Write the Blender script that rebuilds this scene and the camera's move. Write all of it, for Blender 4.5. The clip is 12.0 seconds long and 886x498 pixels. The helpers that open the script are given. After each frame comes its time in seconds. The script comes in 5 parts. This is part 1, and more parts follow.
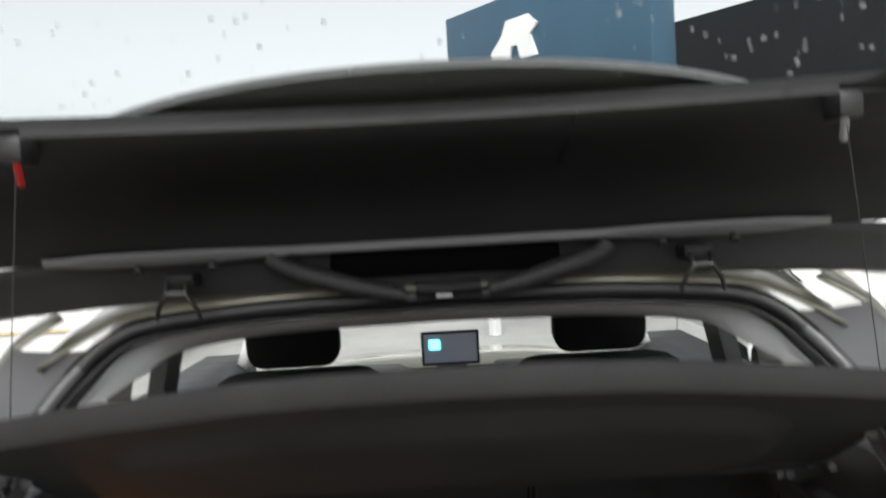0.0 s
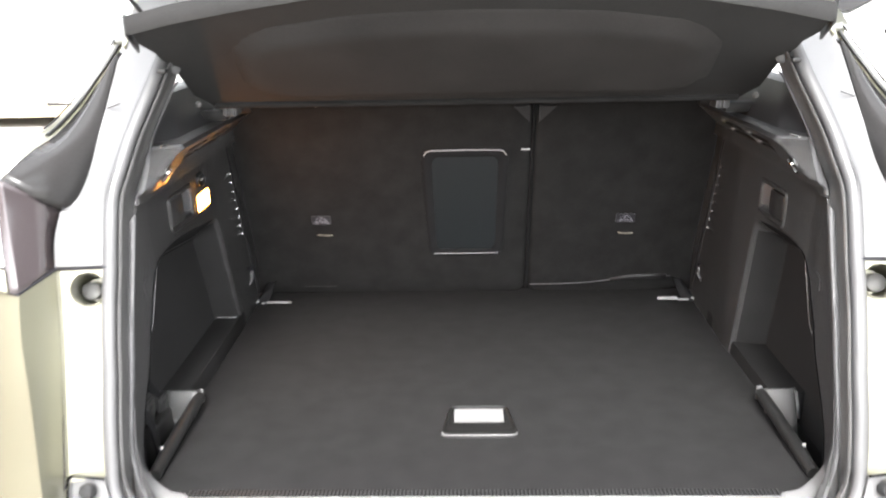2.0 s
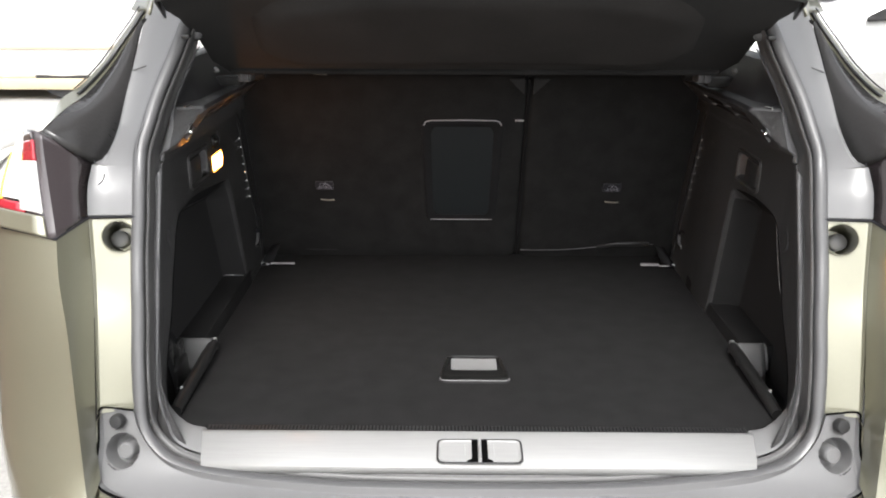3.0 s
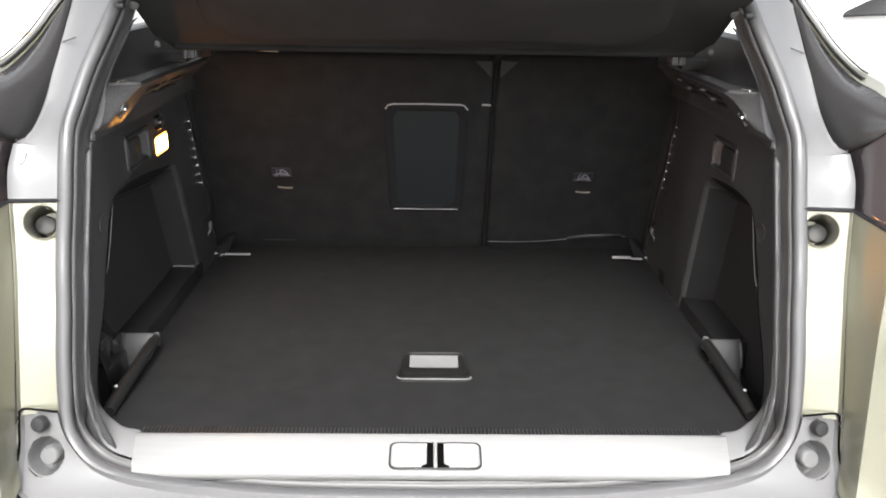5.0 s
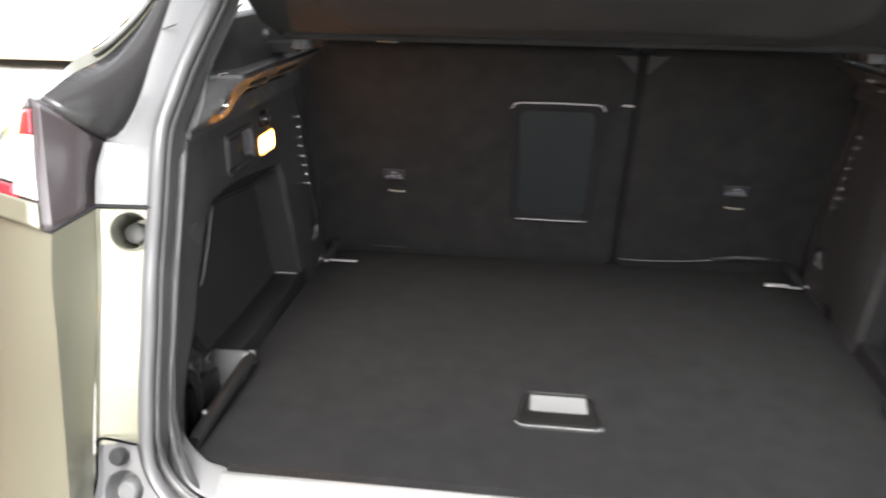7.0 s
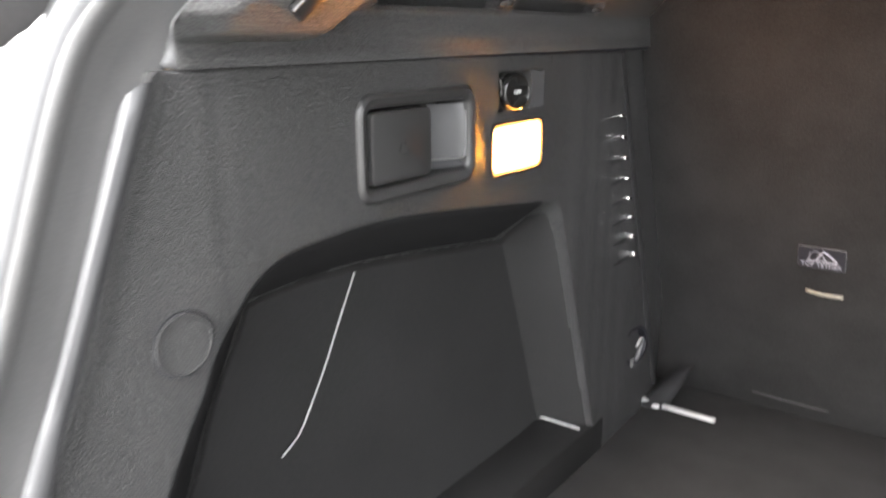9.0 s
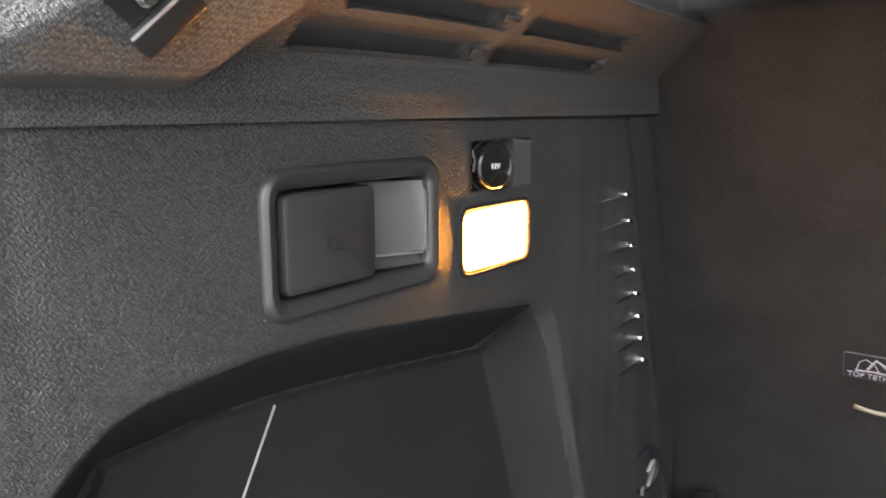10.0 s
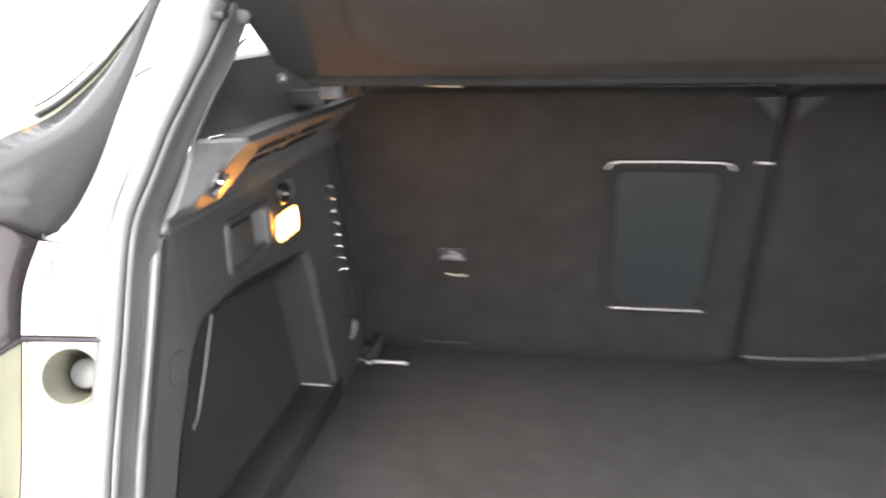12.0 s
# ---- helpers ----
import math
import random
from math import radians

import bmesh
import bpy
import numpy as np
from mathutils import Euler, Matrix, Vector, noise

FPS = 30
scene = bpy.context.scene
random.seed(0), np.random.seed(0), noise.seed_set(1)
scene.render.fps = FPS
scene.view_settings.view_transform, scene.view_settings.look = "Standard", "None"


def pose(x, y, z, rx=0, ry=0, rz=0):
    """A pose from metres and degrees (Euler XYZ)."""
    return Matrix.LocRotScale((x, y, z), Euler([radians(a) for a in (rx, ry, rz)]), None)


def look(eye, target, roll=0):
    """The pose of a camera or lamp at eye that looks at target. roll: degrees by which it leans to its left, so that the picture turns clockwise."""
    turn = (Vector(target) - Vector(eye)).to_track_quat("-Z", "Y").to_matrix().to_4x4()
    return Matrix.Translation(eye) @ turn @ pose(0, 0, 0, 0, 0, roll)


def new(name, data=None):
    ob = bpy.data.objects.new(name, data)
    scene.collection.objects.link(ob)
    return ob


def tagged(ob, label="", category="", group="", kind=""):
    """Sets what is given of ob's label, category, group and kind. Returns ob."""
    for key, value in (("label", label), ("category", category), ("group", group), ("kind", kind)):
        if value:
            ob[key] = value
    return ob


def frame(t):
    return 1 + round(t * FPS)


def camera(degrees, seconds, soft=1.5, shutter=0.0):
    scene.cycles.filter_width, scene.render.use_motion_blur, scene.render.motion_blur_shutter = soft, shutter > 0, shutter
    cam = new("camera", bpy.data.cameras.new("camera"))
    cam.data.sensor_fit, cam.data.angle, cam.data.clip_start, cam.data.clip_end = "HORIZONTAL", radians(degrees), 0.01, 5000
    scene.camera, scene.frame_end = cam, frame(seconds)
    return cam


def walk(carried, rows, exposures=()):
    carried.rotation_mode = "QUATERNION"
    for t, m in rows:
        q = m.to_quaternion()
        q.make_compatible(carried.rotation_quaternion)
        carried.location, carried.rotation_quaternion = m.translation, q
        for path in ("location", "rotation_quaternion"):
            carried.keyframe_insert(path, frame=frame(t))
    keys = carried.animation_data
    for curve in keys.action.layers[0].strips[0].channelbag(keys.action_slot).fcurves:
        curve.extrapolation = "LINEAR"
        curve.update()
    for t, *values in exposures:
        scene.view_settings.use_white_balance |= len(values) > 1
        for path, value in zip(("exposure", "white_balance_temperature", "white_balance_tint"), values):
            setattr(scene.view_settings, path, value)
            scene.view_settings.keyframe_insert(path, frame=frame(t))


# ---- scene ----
cam = camera(59.7, 12.0, soft=1.9, shutter=0.5)
PATH = [
    (0, (0.0, -0.256, 1.555), (0.012, 1.742, 1.475), -3.2),
    (0.1, (-0.005, -0.257, 1.518), (0.032, 1.742, 1.445), -3.1),
    (0.4, (-0.018, -0.255, 1.494), (0.041, 1.727, 1.200), -2.9),
    (0.5, (-0.023, -0.254, 1.485), (0.042, 1.721, 1.135), -2.7),
    (1, (-0.038, -0.317, 1.424), (0.007, 1.616, 0.913), -1.9),
    (1.5, (-0.013, -0.479, 1.401), (-0.022, 1.434, 0.816), -1.9),
    (2, (-0.02, -0.637, 1.4), (-0.075, 1.258, 0.762), -1.2),
    (2.5, (-0.052, -0.725, 1.395), (-0.096, 1.159, 0.723), -0.2),
    (3, (-0.045, -0.747, 1.393), (-0.061, 1.134, 0.713), 0.1),
    (5, (-0.011, -0.669, 1.357), (0.029, 1.206, 0.664), 1.0),
    (5.5, (-0.016, -0.67, 1.361), (0.017, 1.211, 0.682), 0.9),
    (6, (-0.02, -0.665, 1.361), (-0.002, 1.216, 0.682), 0.4),
    (6.5, (-0.017, -0.617, 1.355), (-0.046, 1.258, 0.661), 0.3),
    (6.7, (-0.024, -0.581, 1.351), (-0.11, 1.29, 0.65), 0.6),
    (8.3, (-0.188, 0.105, 1.183), (-1.204, 1.662, 0.445), -2.2),
    (8.5, (-0.189, 0.159, 1.148), (-1.270, 1.688, 0.446), -2.1),
    (9, (-0.2, 0.257, 1.12), (-1.373, 1.783, 0.575), -0.4),
    (9.5, (-0.252, 0.347, 1.107), (-1.447, 1.896, 0.696), 0.1),
    (10, (-0.264, 0.377, 1.11), (-1.453, 1.943, 0.746), -0.1),
    (10.5, (-0.265, 0.381, 1.106), (-1.455, 1.949, 0.752), -0.4),
    (11, (-0.258, 0.362, 1.123), (-1.412, 1.954, 0.755), -1.4),
    (11.5, (-0.193, 0.169, 1.191), (-1.051, 1.913, 0.717), -1.7),
    (12, (-0.144, -0.147, 1.291), (-0.485, 1.732, 0.698), -1.3),
]
EXPOSURES = [(0, 0.75), (0.5, 2.85), (1.0, 3.85), (1.5, 3.3), (2.0, 2.75), (2.5, 1.98), (3.0, 1.45), (5.0, 1.9), (6.5, 2.15), (6.7, 2.15), (8.5, 2.6), (9.0, 3.5), (9.5, 3.05), (10.0, 3.15), (10.3, 3.5), (11.0, 3.4), (11.5, 3.12), (12.0, 3.35)]
walk(cam, [(t, look(eye, target, roll)) for t, eye, target, roll in PATH], EXPOSURES)

# ---- daylight: bright overcast sky and a weak, wide sun ----
world = bpy.data.worlds.new("overcast_sky")
scene.world = world
world.use_nodes = True
wn, wl = world.node_tree.nodes, world.node_tree.links
wn.clear()
sky = wn.new("ShaderNodeTexSky")
sky.sky_type, sky.sun_disc = "NISHITA", False
sky.sun_elevation, sky.sun_rotation = radians(53), radians(182)
sky.air_density, sky.dust_density = 1.0, 4.0
grey = wn.new("ShaderNodeHueSaturation")
grey.inputs["Saturation"].default_value = 0.15
background = wn.new("ShaderNodeBackground")
background.inputs["Strength"].default_value = 0.15
wo = wn.new("ShaderNodeOutputWorld")
wl.new(sky.outputs[0], grey.inputs["Color"])
wl.new(grey.outputs[0], background.inputs["Color"])
wl.new(background.outputs[0], wo.inputs["Surface"])
sun = new("sun", bpy.data.lights.new("sun", "SUN"))
sun.data.energy, sun.data.angle, sun.data.color = 1.0, radians(20), (1.0, 0.985, 0.965)
sun.matrix_world = look((-0.3, -6.01, 7.99), (0, 0, 0))


# ---- materials ----
def mat(name, base, rough=0.5, metal=0.0, vary=0.15, scale=6.0, grain=400.0, bump=0.1, depth=0.0005, rough_vary=0.1, coat=0.0, spec=0.5, stretch=(1, 1, 1)):
    """Principled material with variation at two scales and a fine relief."""
    m = bpy.data.materials.new(name)
    m.use_nodes = True
    n, l = m.node_tree.nodes, m.node_tree.links
    b = n["Principled BSDF"]
    co = n.new("ShaderNodeTexCoord")
    mp = n.new("ShaderNodeMapping")
    mp.inputs["Scale"].default_value = stretch
    l.new(co.outputs["Object"], mp.inputs["Vector"])
    big, fine = n.new("ShaderNodeTexNoise"), n.new("ShaderNodeTexNoise")
    big.inputs["Scale"].default_value, big.inputs["Detail"].default_value = scale, 6
    fine.inputs["Scale"].default_value, fine.inputs["Detail"].default_value = grain, 3
    for t in (big, fine):
        l.new(mp.outputs[0], t.inputs["Vector"])
    both = n.new("ShaderNodeMath")
    both.operation = "ADD"
    l.new(big.outputs["Fac"], both.inputs[0])
    l.new(fine.outputs["Fac"], both.inputs[1])
    ramp = n.new("ShaderNodeValToRGB")
    c = np.array(base)
    ramp.color_ramp.elements[0].position, ramp.color_ramp.elements[1].position = 0.35, 0.65
    ramp.color_ramp.elements[0].color = (*(c * (1 - vary)), 1)
    ramp.color_ramp.elements[1].color = (*np.clip(c * (1 + vary), 0, 1), 1)
    half = n.new("ShaderNodeMath")
    half.operation = "MULTIPLY"
    half.inputs[1].default_value = 0.5
    l.new(both.outputs[0], half.inputs[0])
    l.new(half.outputs[0], ramp.inputs["Fac"])
    l.new(ramp.outputs["Color"], b.inputs["Base Color"])
    rr = n.new("ShaderNodeMapRange")
    rr.inputs["To Min"].default_value, rr.inputs["To Max"].default_value = max(0.0, rough - rough_vary), min(1.0, rough + rough_vary)
    l.new(big.outputs["Fac"], rr.inputs["Value"])
    l.new(rr.outputs["Result"], b.inputs["Roughness"])
    b.inputs["Metallic"].default_value = metal
    b.inputs["Coat Weight"].default_value = coat
    b.inputs["Coat Roughness"].default_value = 0.05
    b.inputs["Specular IOR Level"].default_value = spec
    if bump:
        bp = n.new("ShaderNodeBump")
        bp.inputs["Strength"].default_value, bp.inputs["Distance"].default_value = bump, depth
        l.new(fine.outputs["Fac"], bp.inputs["Height"])
        l.new(bp.outputs["Normal"], b.inputs["Normal"])
    return m


def twill(name, base, rough, thread, turn, bump, depth):
    """Woven lining: short slanting threads with a fine grain; thread: (across, along) in metres."""
    m = mat(name, base, rough, 0, 0.16, 3.5, 1300, 0.0, spec=0.7)
    n, l = m.node_tree.nodes, m.node_tree.links
    b = n["Principled BSDF"]
    co, mp = n.new("ShaderNodeTexCoord"), n.new("ShaderNodeMapping")
    mp.vector_type = "TEXTURE"
    mp.inputs["Rotation"].default_value = (radians(turn), 0, 0)
    mp.inputs["Scale"].default_value = (0.0012, thread[0], thread[1])
    l.new(co.outputs["Object"], mp.inputs["Vector"])
    cells, grain = n.new("ShaderNodeTexVoronoi"), n.new("ShaderNodeTexNoise")
    cells.inputs["Scale"].default_value, cells.inputs["Randomness"].default_value = 1.0, 0.5
    grain.inputs["Scale"].default_value = 2600
    l.new(mp.outputs[0], cells.inputs["Vector"])
    l.new(co.outputs["Object"], grain.inputs["Vector"])
    add = n.new("ShaderNodeMath")
    add.operation = "MULTIPLY_ADD"
    add.inputs[1].default_value = -1.0
    l.new(cells.outputs["Distance"], add.inputs[0])
    l.new(grain.outputs["Fac"], add.inputs[2])
    bp = n.new("ShaderNodeBump")
    bp.inputs["Strength"].default_value, bp.inputs["Distance"].default_value = bump, depth
    l.new(add.outputs[0], bp.inputs["Height"])
    l.new(bp.outputs["Normal"], b.inputs["Normal"])
    source = b.inputs["Base Color"].links[0].from_socket
    mix = n.new("ShaderNodeMix")
    mix.data_type, mix.blend_type = "RGBA", "MULTIPLY"
    mix.inputs["Factor"].default_value = 1.0
    tone = n.new("ShaderNodeMapRange")
    tone.inputs["From Min"].default_value, tone.inputs["From Max"].default_value = 0.1, 0.75
    tone.inputs["To Min"].default_value, tone.inputs["To Max"].default_value = 2.7, 0.12
    l.new(cells.outputs["Distance"], tone.inputs["Value"])
    l.new(source, mix.inputs["A"])
    l.new(tone.outputs["Result"], mix.inputs["B"])
    l.new(mix.outputs["Result"], b.inputs["Base Color"])
    return m


def pane_glass(name, colour):
    """Thin window glass: light goes straight through, with a faint reflection."""
    m = bpy.data.materials.new(name)
    m.use_nodes = True
    n, l = m.node_tree.nodes, m.node_tree.links
    n.remove(n["Principled BSDF"])
    clear, gloss, mix = n.new("ShaderNodeBsdfTransparent"), n.new("ShaderNodeBsdfGlossy"), n.new("ShaderNodeMixShader")
    clear.inputs["Color"].default_value = (*colour, 1)
    gloss.inputs["Roughness"].default_value = 0.02
    mix.inputs["Fac"].default_value = 0.01
    l.new(clear.outputs[0], mix.inputs[1])
    l.new(gloss.outputs[0], mix.inputs[2])
    l.new(mix.outputs[0], n["Material Output"].inputs["Surface"])
    return m


def glass(name, colour=(1, 1, 1), rough=0.0):
    m = bpy.data.materials.new(name)
    m.use_nodes = True
    b = m.node_tree.nodes["Principled BSDF"]
    b.inputs["Base Color"].default_value = (*colour, 1)
    b.inputs["Transmission Weight"].default_value = 1.0
    b.inputs["Roughness"].default_value = rough
    b.inputs["IOR"].default_value = 1.2
    return m


def glow(name, colour, strength):
    m = bpy.data.materials.new(name)
    m.use_nodes = True
    b = m.node_tree.nodes["Principled BSDF"]
    b.inputs["Base Color"].default_value = (0.9, 0.85, 0.75, 1)
    b.inputs["Emission Color"].default_value = (*colour, 1)
    b.inputs["Emission Strength"].default_value = strength
    return m


PAINT = mat("khaki_metallic_paint", (0.245, 0.239, 0.180), 0.34, 0.6, 0.05, 3, 900, 0.02, 0.0002, 0.05, coat=1.0)
NICHESHADE = mat("shaded_niche_felt", (0.0215, 0.0213, 0.0218), 0.8, 0, 0.25, 9, 900, 0.3, 0.0006, 0.05, spec=0.25)
CARPET = mat("black_carpet", (0.0155, 0.0153, 0.0155), 0.95, 0, 0.24, 24, 700, 0.5, 0.0012, 0.03, spec=0.12)
SEATCLOTH = mat("black_needle_felt", (0.0190, 0.0188, 0.0190), 0.95, 0, 0.26, 22, 600, 0.4, 0.001, 0.03, spec=0.1)
TRIM = twill("charcoal_twill_lining", (0.0325, 0.0322, 0.0330), 0.37, (0.0008, 0.0020), 40, 1.0, 0.0010)
COVETRIM = twill("grey_black_coving_weave", (0.047, 0.0466, 0.0474), 0.37, (0.0009, 0.0017), 40, 1.0, 0.0014)
PLASTIC = mat("black_grained_plastic", (0.019, 0.019, 0.0198), 0.5, 0, 0.2, 14, 1500, 0.25, 0.0004, 0.08)
SMOOTH = mat("smooth_black_plastic", (0.016, 0.016, 0.016), 0.35, 0, 0.15, 12, 900, 0.05, 0.0003, 0.06)
BOARD = mat("slate_blue_plastic", (0.0085, 0.0115, 0.0132), 0.6, 0, 0.12, 10, 900, 0.1, 0.0003, 0.05)
SATIN = mat("satin_grey_plastic", (0.15, 0.15, 0.152), 0.38, 0, 0.08, 8, 1400, 0.12, 0.0003, 0.06)
RUBBER = mat("rubber_seal", (0.085, 0.084, 0.084), 0.38, 0, 0.12, 20, 700, 0.1, 0.0004, 0.08)
STEEL = mat("pale_brushed_sill_metal", (0.33, 0.33, 0.326), 0.4, 0.15, 0.05, 8, 300, 0.08, 0.0002, 0.08, stretch=(0.05, 1, 1))
TYRE = mat("tyre_rubber", (0.03, 0.03, 0.031), 0.8, 0, 0.15, 10, 300, 0.2, 0.001, 0.08)
CHROME = mat("bright_metal", (0.75, 0.75, 0.75), 0.2, 1.0, 0.05, 20, 500, 0.02, 0.0002, 0.05)
GREYPLASTIC = mat("light_grey_plastic", (0.36, 0.36, 0.36), 0.5, 0, 0.08, 12, 900, 0.08, 0.0003, 0.06)
SHELFCLOTH = mat("grey_black_shelf_felt", (0.0275, 0.0262, 0.0257), 0.95, 0, 0.3, 7, 650, 0.4, 0.001, 0.03, spec=0.12)
BOARDCLOTH = mat("black_shelf_felt", (0.0215, 0.0211, 0.0211), 0.9, 0, 0.25, 12, 650, 0.4, 0.001, 0.03, spec=0.25)
RIMCLOTH = mat("grey_rim_felt", (0.034, 0.0335, 0.0335), 0.8, 0, 0.25, 9, 700, 0.35, 0.0008, 0.04, spec=0.3)
HEADLINER = mat("pale_grey_headlining", (0.75, 0.75, 0.74), 0.9, 0, 0.06, 6, 700, 0.2, 0.0006, 0.03)
SMOKED = mat("smoked_gloss_lens", (0.060, 0.050, 0.053), 0.18, 0, 0.06, 10, 500, 0.02, 0.0002, 0.05, coat=1.0)
REDLENS = mat("red_lens", (0.35, 0.015, 0.03), 0.15, 0, 0.1, 14, 500, 0.02, 0.0002, 0.05, coat=1.0)
CLEARLENS = mat("clear_lens", (0.75, 0.74, 0.73), 0.12, 0, 0.05, 14, 500, 0.02, 0.0002, 0.05, coat=1.0)
AMBER = mat("amber_lens", (0.75, 0.55, 0.02), 0.2, 0, 0.05, 14, 500, 0.02, 0.0002, 0.05, coat=1.0)
TAPE = mat("cream_webbing", (0.28, 0.265, 0.215), 0.8, 0, 0.15, 40, 1500, 0.3, 0.0005, 0.05)
BLACKINK = mat("black_label_print", (0.012, 0.012, 0.016), 0.5, 0, 0.1, 30, 900, 0.0)
WHITEINK = mat("white_label_print", (0.27, 0.27, 0.30), 0.5, 0, 0.04, 30, 900, 0.0)
REDPLASTIC = mat("red_plastic", (0.5, 0.03, 0.03), 0.4, 0, 0.08, 30, 900, 0.05)
ASPHALT = mat("pale_worn_concrete", (0.33, 0.325, 0.31), 0.85, 0, 0.25, 0.7, 60, 0.5, 0.004, 0.08)
RENDER = mat("cream_wall_render", (0.62, 0.58, 0.5), 0.85, 0, 0.07, 1.5, 40, 0.2, 0.002, 0.05)
WHITEPAINT = mat("white_vehicle_paint", (0.78, 0.78, 0.77), 0.3, 0, 0.03, 2, 500, 0.02, 0.0002, 0.05, coat=0.6)
DARKCLAD = mat("dark_grey_cladding", (0.0085, 0.0102, 0.0115), 0.6, 0.0, 0.15, 1.2, 60, 0.15, 0.001, 0.08, spec=0.25)
SIGNBLUE = mat("blue_sign_enamel", (0.035, 0.085, 0.135), 0.4, 0, 0.06, 2, 200, 0.03)
TANWALL = mat("tan_brick_render", (0.31, 0.215, 0.145), 0.85, 0, 0.15, 0.8, 30, 0.3, 0.003, 0.05)
BEIGE = mat("beige_trim_strip", (0.55, 0.45, 0.3), 0.6, 0, 0.1, 6, 200, 0.05)
WINDOW = pane_glass("clear_window_glass", (0.93, 0.96, 0.95))
WATER = glass("raindrop_water")
TINTED = mat("dark_tinted_window", (0.034, 0.033, 0.033), 0.16, 0, 0.1, 5, 300, 0.0, 0.0002, 0.04, spec=0.35)
DARKGREY = mat("dark_grey_plastic", (0.10, 0.10, 0.10), 0.45, 0, 0.12, 14, 1200, 0.1, 0.0003, 0.06)
SCREENGLOW = glow("lit_screen", (0.02, 0.04, 0.1), 0.25)
ICONGLOW = glow("lit_icon", (0.1, 0.6, 1.0), 3.0)
SATINDARK = mat("satin_charcoal_plastic", (0.022, 0.0217, 0.0215), 0.3, 0, 0.1, 10, 1400, 0.12, 0.0003, 0.06)
GATEBLACK = mat("dull_black_plastic", (0.0125, 0.0123, 0.0125), 0.58, 0, 0.2, 12, 1200, 0.2, 0.0004, 0.06, spec=0.3)
GLOSSCAP = mat("glossy_socket_plastic", (0.012, 0.012, 0.012), 0.12, 0, 0.1, 12, 900, 0.0, 0.0003, 0.04)
GLOSSBLACK = mat("glossy_black_plastic", (0.010, 0.010, 0.0098), 0.42, 0, 0.15, 12, 900, 0.05, 0.0003, 0.06)
TRIMGREY = mat("grey_pillar_trim", (0.075, 0.075, 0.078), 0.42, 0, 0.1, 10, 1400, 0.15, 0.0003, 0.06)
PALECORNER = mat("pale_grey_sill_plastic", (0.18, 0.18, 0.182), 0.5, 0, 0.06, 8, 1200, 0.1, 0.0003, 0.06)
FLANGEGREY = mat("grey_rim_plastic", (0.082, 0.082, 0.084), 0.34, 0, 0.08, 8, 1400, 0.12, 0.0003, 0.06, spec=0.7)
PALEGRIP = mat("pale_grip_plastic", (0.20, 0.20, 0.20), 0.5, 0, 0.08, 12, 900, 0.08, 0.0003, 0.06)
COVERGREY = mat("satin_pillar_plastic", (0.135, 0.135, 0.137), 0.34, 0, 0.06, 6, 1400, 0.1, 0.0003, 0.06, spec=0.9)
QUARTERTRIM = mat("charcoal_quarter_plastic", (0.028, 0.028, 0.0295), 0.45, 0, 0.12, 10, 1400, 0.15, 0.0003, 0.06)
SLOT = mat("dark_slot_lining", (0.002, 0.002, 0.002), 0.9, 0, 0.2, 20, 700, 0.0, spec=0.05)
SLEEVEGREY = mat("grey_black_sleeve", (0.019, 0.019, 0.0195), 0.6, 0, 0.15, 20, 700, 0.2, 0.0006, 0.05)
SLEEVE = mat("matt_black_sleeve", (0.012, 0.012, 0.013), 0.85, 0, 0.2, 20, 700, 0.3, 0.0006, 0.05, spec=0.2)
LAMPGLOW = glow("lit_lamp_lens", (1.0, 0.36, 0.05), 36.0)
RIMGLOW = glow("dim_lamp_rim", (1.0, 0.30, 0.03), 2.2)
HOOKBLACK = mat("satin_hook_plastic", (0.034, 0.0337, 0.0338), 0.34, 0, 0.08, 10, 1400, 0.12, 0.0003, 0.05)


# ---- building helpers ----
def thing(name, label, category, at=(0, 0, 0), group="", kind=""):
    ob = new(name)
    ob.empty_display_size = 0.05
    ob.location = at
    return tagged(ob, label, category, group, kind)


def part(name, bm, material, parent=None, label="", smooth=True, thick=0.0, recalc=True):
    """Link a bmesh, made in world coordinates, as one mesh object under its thing or part."""
    if recalc:
        bmesh.ops.recalc_face_normals(bm, faces=bm.faces)
    me = bpy.data.meshes.new(name)
    bm.to_mesh(me)
    bm.free()
    me.materials.append(material)
    me.shade_smooth() if smooth else None
    if smooth:
        me.set_sharp_from_angle(angle=radians(38))
    ob = new(name, me)
    if thick:
        s = ob.modifiers.new("thickness", "SOLIDIFY")
        s.thickness, s.offset = thick, 0.0
    if parent is not None:
        ob.parent = parent
        if parent.data is None:
            ob.matrix_parent_inverse = Matrix.Translation(-parent.location)
    if label:
        tagged(ob, label)
    return ob


def spline(pts, n):
    """n points, evenly spaced, along a smooth curve through pts."""
    p = np.array(pts, float)
    p = np.vstack([2 * p[0] - p[1], p, 2 * p[-1] - p[-2]])
    out = []
    for i in range(1, len(p) - 2):
        a, b, c, d = p[i - 1], p[i], p[i + 1], p[i + 2]
        for u in np.linspace(0, 1, 12, endpoint=False):
            out.append(0.5 * (2 * b + (c - a) * u + (2 * a - 5 * b + 4 * c - d) * u * u + (3 * b - a - 3 * c + d) * u ** 3))
    out.append(p[-2])
    out = np.array(out)
    s = np.concatenate([[0], np.cumsum(np.linalg.norm(np.diff(out, axis=0), axis=1))])
    t = np.linspace(0, s[-1], n)
    return np.stack([np.interp(t, s, out[:, k]) for k in range(3)], 1)


def mirror(p):
    return np.array(p) * np.array([-1, 1, 1])


